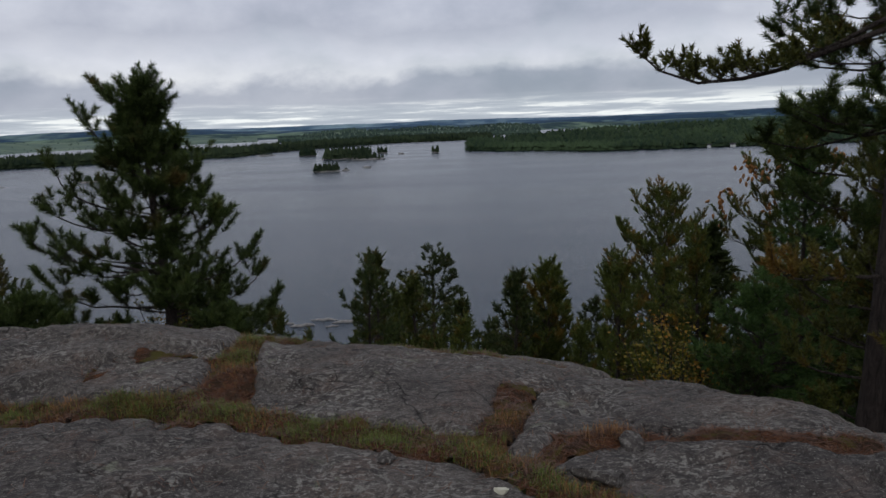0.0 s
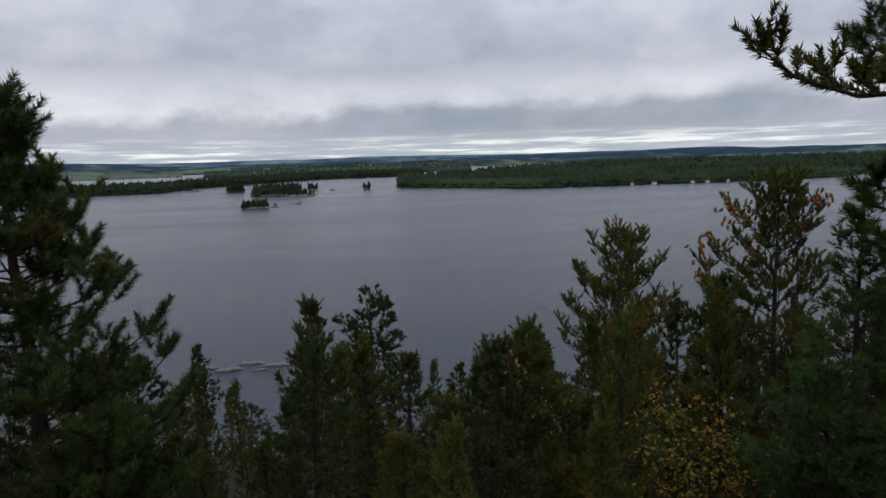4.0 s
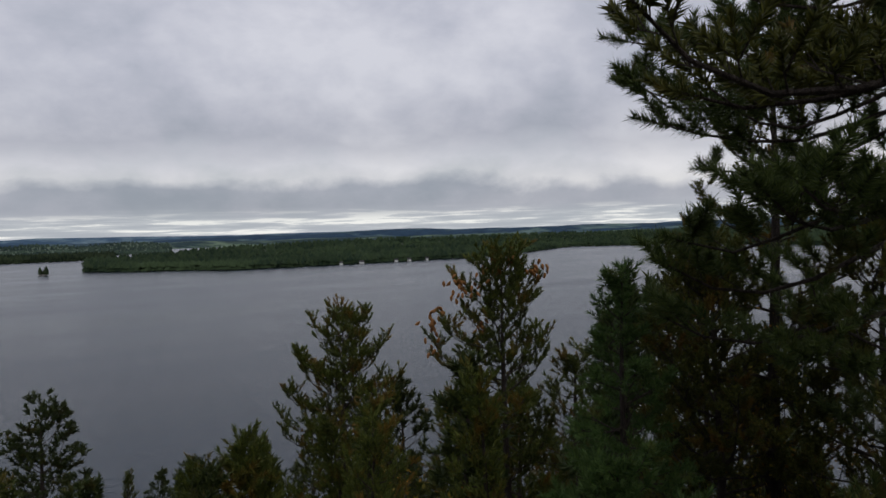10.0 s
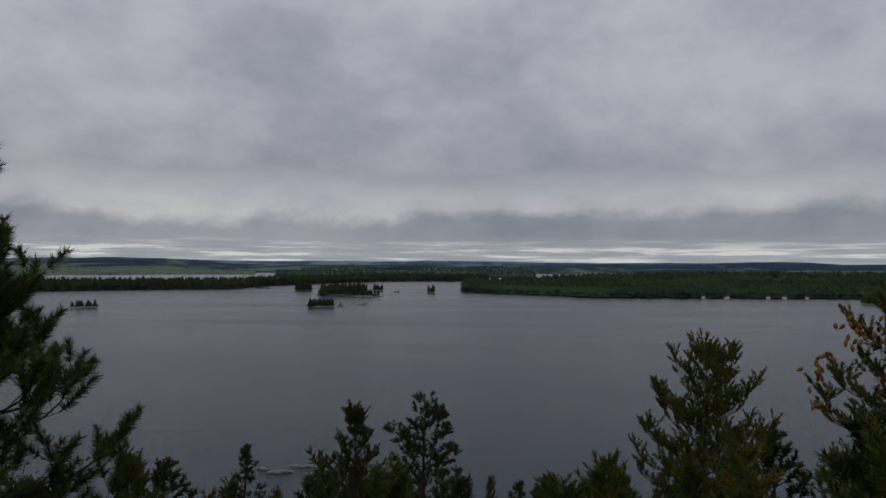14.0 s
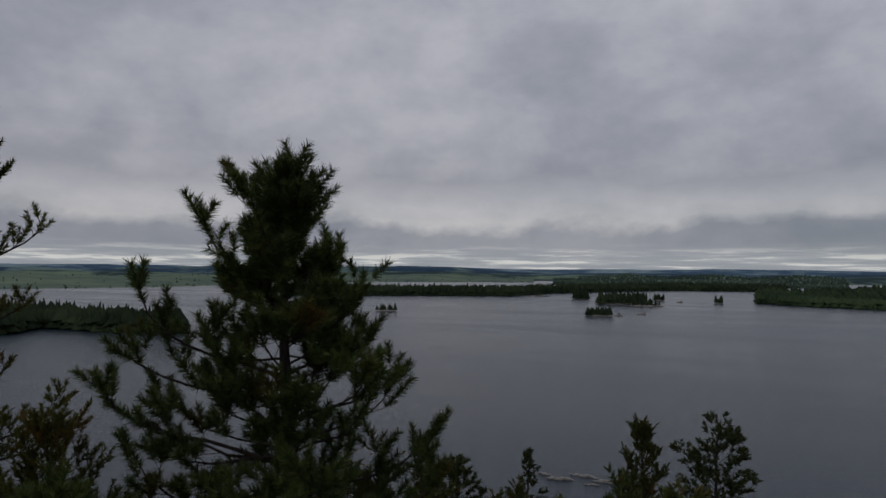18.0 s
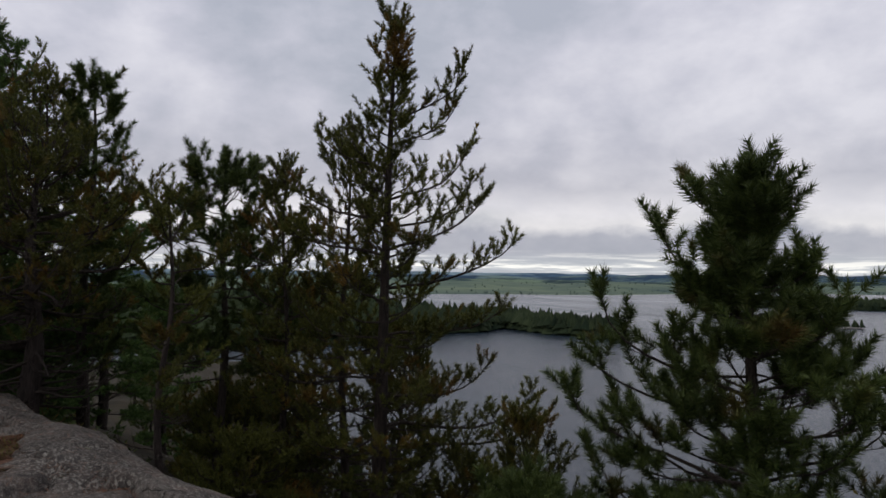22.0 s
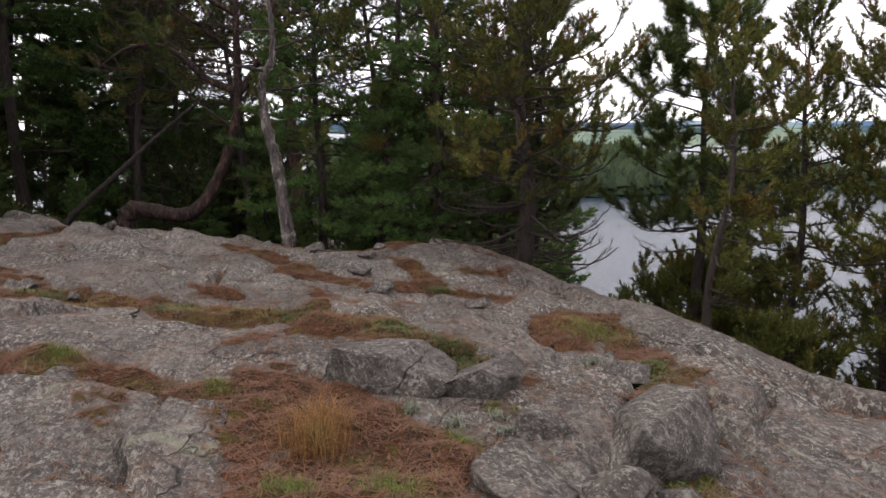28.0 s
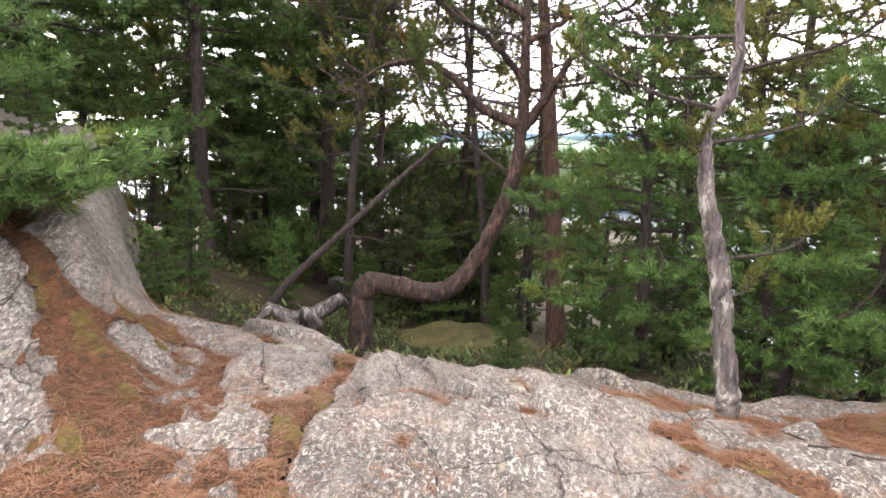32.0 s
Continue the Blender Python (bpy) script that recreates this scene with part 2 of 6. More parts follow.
def leaf_material(name, dark, light, odd, amount=0.12, trans=0.25, size=1.3):
    """Foliage whose colour varies from piece to piece and in patches."""
    m, nt, b = material(name, 0.6, 0, 0.25)
    geo = nt.nodes.new("ShaderNodeNewGeometry")
    info = nt.nodes.new("ShaderNodeObjectInfo")
    rnd = geo.outputs["Random Per Island"]
    col = mix_node(nt, rnd, dark, light)
    patch = noise_node(nt, size, 3, 0.6)
    col = mix_node(nt, ramp_node(nt, patch, [(0.66 - amount, grey_fac(0)), (0.8 - amount, grey_fac(0.75))]), col, odd)
    tone = ramp_node(nt, info.outputs["Random"], [(0, grey_fac(0.75)), (1, grey_fac(1.25))])
    col = mix_node(nt, 1.0, col, tone, "MULTIPLY")
    nt.links.new(col, b.inputs["Base Color"])
    tr = nt.nodes.new("ShaderNodeBsdfTranslucent")
    nt.links.new(col, tr.inputs["Color"])
    mx = nt.nodes.new("ShaderNodeMixShader")
    mx.inputs[0].default_value = trans
    out = nt.nodes["Material Output"]
    link_all(nt, [(b.outputs[0], mx.inputs[1]), (tr.outputs[0], mx.inputs[2]), (mx.outputs[0], out.inputs[0])])
    return m


def bark_material(name, dark, light, scale=9.0, pale=None):
    m, nt, b = material(name, 0.92, 0, 0.2)
    a = noise_node(nt, scale, 6, 0.65, 0.8, stretch=(3.2, 3.2, 0.7))
    f = noise_node(nt, scale * 7, 4, 0.7)
    col = ramp_node(nt, a, [(0.32, dark), (0.62, light)])
    if pale:
        p = noise_node(nt, 5.5, 5, 0.7, 0.6, stretch=(2.6, 2.6, 0.8))
        col = mix_node(nt, ramp_node(nt, p, [(0.54, grey_fac(0)), (0.62, grey_fac(0.85))]), col, pale)
    nt.links.new(col, b.inputs["Base Color"])
    bump_node(nt, b, [(a, 1.0, 0.05), (f, 0.7, 0.008)])
    return m


def water_material():
    m, nt, b = material("lake_water", 0.2, 0, 0.5)
    b.inputs["IOR"].default_value = 1.33
    w1 = noise_node(nt, 1.3, 3, 0.6, 0.5, stretch=(0.45, 1.3, 1))
    w2 = noise_node(nt, 0.22, 3, 0.6, 0.3, stretch=(0.4, 1.3, 1))
    gust = noise_node(nt, 0.007, 4, 0.6, 0.6, stretch=(0.4, 2.0, 1))
    nt.links.new(ramp_node(nt, gust, [(0.35, (0.011, 0.020, 0.032)), (0.65, (0.018, 0.030, 0.044))]), b.inputs["Base Color"])
    nt.links.new(ramp_node(nt, gust, [(0.35, grey_fac(0.17)), (0.65, grey_fac(0.27))]), b.inputs["Roughness"])
    bump_node(nt, b, [(w2, 0.7, 0.3), (w1, 1.0, 0.26)])
    return m


def wood_material(name, low, high, bands):
    """A far wooded land: patches of dark spruce and yellower leaves."""
    m, nt, b = material(name, 0.95, 0, 0.05)
    geo = nt.nodes.new("ShaderNodeNewGeometry")
    col = mix_node(nt, geo.outputs["Random Per Island"], low, high)
    patch = noise_node(nt, bands, 4, 0.6)
    col = mix_node(nt, ramp_node(nt, patch, [(0.45, grey_fac(0)), (0.65, grey_fac(0.6))]), col, tuple(min(1, c * 1.7) for c in high))
    nt.links.new(col, b.inputs["Base Color"])
    return m


def plain_material(name, low, high, scale, rough=0.9, bump=0.0):
    m, nt, b = material(name, rough, 0, 0.15)
    a = noise_node(nt, scale, 5, 0.6, 0.5)
    nt.links.new(ramp_node(nt, a, [(0.3, low), (0.7, high)]), b.inputs["Base Color"])
    if bump:
        bump_node(nt, b, [(a, 0.8, bump)])
    return m


ROCK = rock_material()
LITTER = litter_material()
RED_PINE = leaf_material("red_pine_needles", (0.021, 0.039, 0.010), (0.092, 0.12, 0.028), (0.10, 0.052, 0.015), 0.08)
JACK_PINE = leaf_material("jack_pine_needles", (0.034, 0.042, 0.010), (0.12, 0.122, 0.022), (0.18, 0.088, 0.018), 0.13)
WHITE_PINE = leaf_material("white_pine_needles", (0.030, 0.066, 0.018), (0.105, 0.165, 0.042), (0.16, 0.145, 0.032), 0.07, 0.4)
SPRUCE = leaf_material("hillside_needles", (0.018, 0.032, 0.009), (0.056, 0.070, 0.016), (0.09, 0.065, 0.016), 0.1)
CEDAR = leaf_material("coned_pine_needles", (0.034, 0.054, 0.012), (0.118, 0.132, 0.024), (0.19, 0.095, 0.018), 0.14)
LEAVES = leaf_material("autumn_leaves", (0.10, 0.11, 0.015), (0.30, 0.22, 0.03), (0.38, 0.16, 0.02), 0.18, 0.35)
GRASS = leaf_material("dry_grass", (0.11, 0.055, 0.02), (0.28, 0.145, 0.05), (0.14, 0.13, 0.035), 0.12, 0.3)
GREEN_GRASS = leaf_material("green_grass", (0.06, 0.085, 0.015), (0.17, 0.20, 0.04), (0.2, 0.15, 0.05), 0.08, 0.3)
NEEDLES = leaf_material("fallen_needles", (0.045, 0.021, 0.012), (0.17, 0.082, 0.045), (0.11, 0.07, 0.042), 0.1, 0.1)
BARK = bark_material("pine_bark", (0.012, 0.010, 0.009), (0.055, 0.042, 0.036))
RED_BARK = bark_material("red_pine_bark", (0.03, 0.018, 0.014), (0.11, 0.062, 0.046), 7)
GREY_BARK = bark_material("grey_weathered_bark", (0.018, 0.015, 0.015), (0.115, 0.094, 0.086), 6, (0.25, 0.24, 0.205))
TWIG = bark_material("twig_bark", (0.02, 0.015, 0.013), (0.07, 0.055, 0.045), 20)
SOIL = plain_material("forest_floor", (0.012, 0.011, 0.006), (0.04, 0.03, 0.015), 1.4, 0.95, 0.08)
MOSS = plain_material("moss", (0.028, 0.026, 0.012), (0.085, 0.072, 0.026), 6, 0.95, 0.03)
WATER = water_material()
WOOD_NEAR = wood_material("far_conifers", (0.010, 0.018, 0.011), (0.028, 0.038, 0.018), 0.01)
WOOD_MID = wood_material("peninsula_woods", (0.014, 0.026, 0.016), (0.032, 0.048, 0.022), 0.006)
LAND = plain_material("far_forest_floor", (0.02, 0.03, 0.016), (0.05, 0.06, 0.028), 0.02)
SHORE_ROCK = plain_material("shore_rock", (0.12, 0.11, 0.1), (0.34, 0.32, 0.3), 0.6)


def hill_material(name, wood, field, scale, cut):
    """Far hills: dark woods broken by pale fields, with the haze mixed into the colours."""
    m, nt, b = material(name, 0.95, 0, 0.05)
    a = noise_node(nt, scale, 5, 0.6, 0.4, stretch=(1, 1, 3))
    f = noise_node(nt, scale * 6, 3, 0.6)
    col = ramp_node(nt, a, [(cut - 0.06, wood), (cut + 0.05, field)])
    col = mix_node(nt, 0.7, col, ramp_node(nt, f, [(0.35, grey_fac(0.75)), (0.65, grey_fac(1.25))]), "MULTIPLY")
    nt.links.new(col, b.inputs["Base Color"])
    return m


# aerial haze is painted into these colours, bluer and paler from ridge to ridge
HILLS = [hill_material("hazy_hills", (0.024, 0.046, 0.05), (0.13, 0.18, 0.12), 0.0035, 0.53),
         hill_material("haze_blue_hills", (0.026, 0.052, 0.085), (0.12, 0.175, 0.16), 0.0028, 0.56),
         hill_material("haze_pale_hills", (0.05, 0.09, 0.14), (0.17, 0.24, 0.27), 0.0022, 0.52)]

# ---- mesh helpers ----


def mesh_of(name, verts, faces, mat, smooth=False):
    """A mesh from arrays: verts (n, 3) and faces (m, k)."""
    verts, faces = np.asarray(verts, np.float32), np.asarray(faces, np.int32)
    me = bpy.data.meshes.new(name)
    me.vertices.add(len(verts))
    me.vertices.foreach_set("co", verts.ravel())
    m, k = faces.shape
    me.loops.add(m * k)
    me.loops.foreach_set("vertex_index", faces.ravel())
    me.polygons.add(m)
    me.polygons.foreach_set("loop_start", np.arange(0, m * k, k, dtype=np.int32))
    if smooth:
        me.polygons.foreach_set("use_smooth", np.ones(m, dtype=bool))
    me.materials.append(mat)
    me.update(calc_edges=True)
    me.validate()
    return me


def part(name, me, parent, label=""):
    ob = new(name, me)
    ob.parent = parent
    return tagged(ob, label)


class Build:
    """Gathers tubes (quads) and slivers (triangles)."""

    def __init__(self):
        self.v, self.f, self.n = [], [], 0

    def add(self, v, f):
        self.v.append(np.asarray(v, float))
        self.f.append(np.asarray(f, int) + self.n)
        self.n += len(v)

    def tube(self, pts, radii, sides=5, rough=0.0, rng=None):
        pts = np.asarray(pts, float)
        n = len(pts)
        tan = np.gradient(pts, axis=0)
        tan /= np.linalg.norm(tan, axis=1, keepdims=True) + 1e-9
        ref = np.array([0.31, 0.17, 0.93]) if abs(tan[0][2]) < 0.8 else np.array([0.93, 0.2, 0.1])
        a = np.cross(tan, ref)
        a /= np.linalg.norm(a, axis=1, keepdims=True) + 1e-9
        b = np.cross(tan, a)
        th = np.arange(sides) * 2 * math.pi / sides
        r = np.asarray(radii, float)[:, None]
        if rough and rng is not None:
            r = r * (1 + rough * rng.standard_normal((n, sides)))
        else:
            r = np.repeat(r, sides, 1)
        ring = pts[:, None, :] + r[..., None] * (np.cos(th)[None, :, None] * a[:, None, :] + np.sin(th)[None, :, None] * b[:, None, :])
        v = ring.reshape(-1, 3)
        i = np.arange(n - 1)[:, None] * sides
        j = np.arange(sides)[None, :]
        k = (j + 1) % sides
        f = np.stack([i + j, i + k, i + sides + k, i + sides + j], -1).reshape(-1, 4)
        self.add(v, f)

    def mesh(self, name, mat, smooth=False):
        return mesh_of(name, np.concatenate(self.v), np.concatenate(self.f), mat, smooth)


def lattice(ix, iy, seed):
    h = (ix * 374761393 + iy * 668265263 + seed * 1442695041) & 0xFFFFFFFF
    h = ((h ^ (h >> 13)) * 1274126177) & 0xFFFFFFFF
    return ((h ^ (h >> 16)) & 0xFFFFFF) / float(0xFFFFFF)


def value_noise(x, y, scale, seed):
    x, y = np.asarray(x) * scale, np.asarray(y) * scale
    ix, iy = np.floor(x).astype(np.int64), np.floor(y).astype(np.int64)
    fx, fy = x - ix, y - iy
    fx, fy = fx * fx * fx * (fx * (fx * 6 - 15) + 10), fy * fy * fy * (fy * (fy * 6 - 15) + 10)
    a, b = lattice(ix, iy, seed), lattice(ix + 1, iy, seed)
    c, d = lattice(ix, iy + 1, seed), lattice(ix + 1, iy + 1, seed)
    return (a + (b - a) * fx) * (1 - fy) + (c + (d - c) * fx) * fy - 0.5


def fbm(x, y, scale, seed, octaves=4, gain=0.5):
    s, amp = 0, 1
    for o in range(octaves):
        s = s + amp * value_noise(x + 13.7 * o, y - 7.1 * o, scale * 2 ** o, seed + o)
        amp *= gain
    return s


def smooth01(x):
    x = np.clip(x, 0, 1)
    return x * x * (3 - 2 * x)


def path_distance(x, y, pts):
    """Distance from the points (x, y) to a line of points in the plan."""
    best = np.full(np.shape(x), 1e9)
    for (ax, ay), (bx, by) in zip(pts[:-1], pts[1:]):
        dx, dy = bx - ax, by - ay
        t = np.clip(((x - ax) * dx + (y - ay) * dy) / (dx * dx + dy * dy + 1e-9), 0, 1)
        best = np.minimum(best, np.hypot(x - ax - t * dx, y - ay - t * dy))
    return best


# ---- the ground ----
RIM = [(3.1, 2.7), (2.6, 3.65), (2.3, 4.25), (1.7, 4.9), (1.0, 5.25), (0.3, 5.4), (-0.7, 5.65), (-1.45, 5.85), (-2.4, 6.05), (-3.3, 6.2),
       (-4.6, 6.2), (-5.6, 6.1), (-6.4, 5.8), (-7.4, 5.6), (-8.4, 5.4), (-9.0, 4.95), (-10.0, 4.75), (-11.0, 4.65), (-12.0, 4.1), (-12.6, 3.0),
       (-12.5, 1.6), (-12.3, 0.2), (-12.3, -0.9), (-12.7, -2.0), (-13.2, -3.0), (-13.9, -3.5), (-14.8, -4.4), (-17.5, -5.4), (-20.5, -9.0), (-10.0, -15.0),
       (4.0, -12.0), (7.0, -4.0), (4.4, 1.0)]


def rim_distance(x, y):
    """Metres outside the rock's rim; negative inside."""
    d = path_distance(x, y, RIM + RIM[:1])
    inside = np.zeros(np.shape(x), bool)
    for (ax, ay), (bx, by) in zip(RIM, RIM[1:] + RIM[:1]):
        cross = (ay > y) != (by > y)
        inside ^= cross & (x < (bx - ax) * (y - ay) / (by - ay + 1e-12) + ax)
    return np.where(inside, -d, d)


def bell(x, y, cx, cy, rx, ry, turn=0.0):
    c, s = math.cos(radians(turn)), math.sin(radians(turn))
    u, v = (x - cx) * c + (y - cy) * s, -(x - cx) * s + (y - cy) * c
    return np.exp(-(u / rx) ** 2 - (v / ry) ** 2)


def plateau(x, y):
    """The smooth shape of the rock's top."""
    z = -0.036 * np.clip(y, -6, 7) - 0.010 * np.clip(x, -14, 4)
    z = z + 0.22 * bell(x, y, -6.8, -1.4, 2.4, 2.2) + 0.8 * bell(x, y, -16.6, -6.4, 2.6, 2.2)
    z = z + 0.14 * bell(x, y, -11.0, 0.2, 1.1, 2.0, 20) + 0.16 * bell(x, y, -11.9, -2.2, 1.0, 1.0) - 0.10 * bell(x, y, -9.6, -1.9, 1.2, 1.0)
    z = z + 0.25 * bell(x, y, -3.2, 5.3, 1.5, 0.8) + 0.08 * bell(x, y, -0.4, 5.0, 1.8, 0.8, -20) - 0.10 * bell(x, y, 1.6, 4.5, 1.1, 0.9) + 0.04 * bell(x, y, -10.6, 3.9, 0.8, 0.5) - 0.36 * bell(x, y, -12.3, 2.5, 0.9, 1.8) - 0.03 * smooth01((-3 - x) / 2)
    z = z + 0.10 * bell(x, y, -7.2, 4.95, 1.3, 0.5, -10) - 0.12 * bell(x, y, -5.7, 2.9, 0.9, 0.7)
    # the high shoulder at the south-west end, steep on its north side
    across, along = 0.41 * (x + 12.2) - 0.91 * (y + 2.5), -0.91 * (x + 12.2) - 0.41 * (y + 2.5)
    z = z + 1.0 * smooth01((across + 0.08) / 0.75) * smooth01((along + 2.3) / 2.7)
    return z


# soil-filled joints of the rock: line, width, depth
JOINTS = [
    ([(-4.6, 4.5), (-3.0, 4.28), (-2.4, 4.13), (-1.9, 4.15), (-1.2, 3.9), (-0.4, 3.6), (0.0, 3.45), (0.3, 3.22), (0.55, 2.9), (0.9, 2.5)], 0.13, 0.09),
    ([(-1.75, 5.6), (-1.65, 5.1), (-1.58, 4.6), (-1.5, 4.05)], 0.13, 0.10),
    ([(0.42, 4.3), (0.37, 4.0), (0.28, 3.6), (0.15, 3.4)], 0.09, 0.08),
    ([(0.3, 3.2), (0.65, 3.55), (1.1, 3.56), (1.55, 3.46), (2.1, 3.3)], 0.13, 0.06),
    ([(-7.9, 4.55), (-7.2, 4.55), (-6.2, 4.2), (-5.5, 4.0), (-4.95, 3.84), (-4.4, 3.75), (-3.6, 4.05)], 0.16, 0.16),
    ([(-8.1, 4.3), (-7.4, 4.1)], 0.2, 0.10),
    ([(-6.45, 2.3), (-5.9, 2.7), (-5.5, 2.5)], 0.34, 0.12),
    ([(-9.4, -0.6), (-8.55, 0.3), (-8.35, 1.0), (-8.05, 1.6), (-8.0, 2.25), (-7.7, 2.75), (-7.3, 2.95), (-6.9, 3.3)], 0.26, 0.10),
    ([(-10.9, 1.3), (-9.5, 2.25), (-9.1, 2.75), (-8.75, 3.9)], 0.14, 0.06),
    ([(-7.3, 0.1), (-6.75, 0.8), (-6.7, 1.35), (-6.35, 2.0)], 0.09, 0.06),
    ([(-13.6, -4.7), (-11.8, -3.4), (-11.2, -2.75), (-10.65, -2.2), (-10.15, -1.75)], 0.17, 0.07),
    ([(-12.6, -0.9), (-11.5, -0.94), (-10.7, -1.06), (-10.1, -1.07), (-9.7, -1.05)], 0.08, 0.10),
    ([(-9.9, -1.2), (-9.5, -1.3), (-9.1, -1.0), (-8.9, -0.6)], 0.30, 0.05),
    ([(-9.9, -2.2), (-9.3, -1.9), (-8.4, -2.1)], 0.14, 0.05),
    ([(-11.7, 1.3), (-11.5, 2.3), (-11.1, 3.2)], 0.36, 0.07),
    ([(-9.75, 1.35), (-9.3, 1.33), (-8.85, 1.3)], 0.03, 0.08),
    ([(-9.15, 1.15), (-8.75, 1.6)], 0.045, 0.13),
    ([(-9.95, 0.7), (-9.6, 1.1)], 0.03, 0.10),
    ([(-9.1, 3.3), (-10.2, 3.2), (-10.9, 2.6)], 0.20, 0.05),
    ([(-4.4, 2.2), (-3.9, 1.2), (-4.6, 0.2), (-5.6, -0.4)], 0.12, 0.07),
    ([(-7.6, -0.9), (-8.4, 0.0)], 0.20, 0.05),
    ([(-3.6, 4.0), (-2.9, 4.3)], 0.10, 0.07),
    ([(-1.6, 5.62), (-0.7, 5.45), (0.25, 5.2), (0.8, 5.05)], 0.09, 0.04),
]


def joint_depth(x, y):
    cut = np.zeros(np.shape(x))
    near = np.full(np.shape(x), 9.0)
    wob = 0.22 * fbm(x, y, 2.2, 41, 4, 0.6) - 0.02
    for pts, w, dep in JOINTS:
        d = path_distance(x, y, pts) + wob * min(1.0, w * 5)
        cut = np.maximum(cut, dep * (1 - smooth01((d - 0.35 * w) / (0.75 * w + 0.03))))
        near = np.minimum(near, d / w)
    return cut, near


def plates(x, y, size, seed):
    """Broken slabs: each point's slab number, its tilt and the distance to the slab's edge."""
    u, v = (0.96 * x + 0.28 * y) / size[0], (-0.28 * x + 0.96 * y) / size[1]
    u, v = u + 0.5 * fbm(x, y, 0.9, seed + 3, 3), v + 0.6 * fbm(x, y, 0.9, seed + 5, 3)
    iu, iv = np.floor(u).astype(np.int64), np.floor(v).astype(np.int64)
    f1, f2 = np.full(np.shape(u), 9.0), np.full(np.shape(u), 9.0)
    high = np.zeros(np.shape(u))
    for du in (-1, 0, 1):
        for dv in (-1, 0, 1):
            a, b = iu + du, iv + dv
            pu, pv = u - a - 0.15 - 0.7 * lattice(a, b, seed), v - b - 0.15 - 0.7 * lattice(a, b, seed + 1)
            dist = np.hypot(pu, pv)
            tilt = (lattice(a, b, seed + 2) - 0.5) + 0.9 * pu * (lattice(a, b, seed + 6) - 0.5) - 0.9 * pv * (0.2 + lattice(a, b, seed + 7))
            high = np.where(dist < f1, tilt, high)
            f2 = np.where(dist < f1, f1, np.minimum(f2, dist))
            f1 = np.minimum(f1, dist)
    return high, f2 - f1


def rock_detail(x, y):
    z = 0.12 * fbm(x, y, 0.55, 3, 3) + 0.034 * fbm(x, y, 2.2, 8, 4, 0.55)
    # low ledges, broken along the grain of the rock
    s = (y * 0.9 + x * 0.25) + 0.9 * fbm(x, y, 0.45, 21, 3)
    ledge = s / 0.8 - np.floor(s / 0.8)
    z = z + 0.075 * (smooth01((ledge - 0.9) / 0.1) - ledge) * np.clip(0.35 + 1.4 * fbm(x, y, 0.7, 77, 2), 0, 1)
    # thin winding cracks
    crack = np.abs(fbm(x, y, 0.75, 101, 3))
    z = z - 0.045 * np.exp(-(crack / 0.014) ** 2) * smooth01((fbm(x, y, 0.5, 131, 2) + 0.12) / 0.15)
    # split slabs, mostly towards the west end
    west = smooth01((-2.5 - x) / 2.5)
    for size, seed, amp in (((1.5, 0.75), 211, 0.11), ((0.6, 0.3), 231, 0.024)):
        high, edge = plates(x, y, size, seed)
        broken = smooth01((fbm(x, y, 0.4, seed + 11, 2) + 0.16) / 0.22) * (0.25 + 0.75 * west)
        z = z + broken * (amp * high - 0.6 * amp * np.exp(-(edge / 0.05) ** 2))
    pits = fbm(x, y, 5.5, 55, 3)
    return z - 0.02 * smooth01((pits - 0.12) / 0.2)


def fall(x, y, d):
    """How far the land lies below the rim, d metres outside it."""
    north = smooth01((y + 0.35 * (x + 5) - 1.0) / 9 + 0.15)
    steep = 0.30 + 0.42 * north
    first = steep * 6 * (1 - np.exp(-np.maximum(d, 0) / 6.0)) + 0.35 * smooth01(d / 0.9)
    rest = (0.12 + 0.26 * north) * np.maximum(d - 3, 0)
    return first + rest


def ground(x, y):
    x, y = np.asarray(x, float), np.asarray(y, float)
    d = rim_distance(x, y)
    return plateau(x, y) - fall(x, y, d) - 0.30 * smooth01((d + 0.9) / 0.9) * smooth01((d + 0.9) / 0.9) * 0.5 + 0.25 * fbm(x, y, 0.35, 5, 3) * smooth01(d / 3)


def ground_at(x, y):
    return float(ground(np.array([x]), np.array([y]))[0])


def rock_z(x, y, d):
    z = plateau(x, y) + rock_detail(x, y) * (1 - 0.5 * smooth01(d / 0.5))
    z = z - 0.11 * smooth01((d + 0.6) / 0.6) ** 2
    # the rounded lip falls away like a wall
    return z - 1.15 * np.maximum(d, 0) - 0.5 * np.maximum(d, 0) ** 2


def grid_faces(keep):
    """Quads of a grid of points whose four corners are all kept."""
    ny, nx = keep.shape
    ok = keep[:-1, :-1] & keep[1:, :-1] & keep[:-1, 1:] & keep[1:, 1:]
    iy, ix = np.nonzero(ok)
    a = iy * nx + ix
    return np.stack([a, a + 1, a + nx + 1, a + nx], -1)


def compact(v, f):
    used, inv = np.unique(f.ravel(), return_inverse=True)
    return v[used], inv.reshape(f.shape)


STEP = 0.038
LAID = {}


def smoothed(z, n):
    """A running mean over n cells each way, along both axes."""
    for ax in (0, 1):
        pad = [(0, 0), (0, 0)]
        pad[ax] = (n + 1, n)
        c = np.cumsum(np.pad(z, pad, mode="edge"), axis=ax)
        w = 2 * n + 1
        z = (np.take(c, range(w, c.shape[ax]), axis=ax) - np.take(c, range(0, c.shape[ax] - w), axis=ax)) / w
    return z


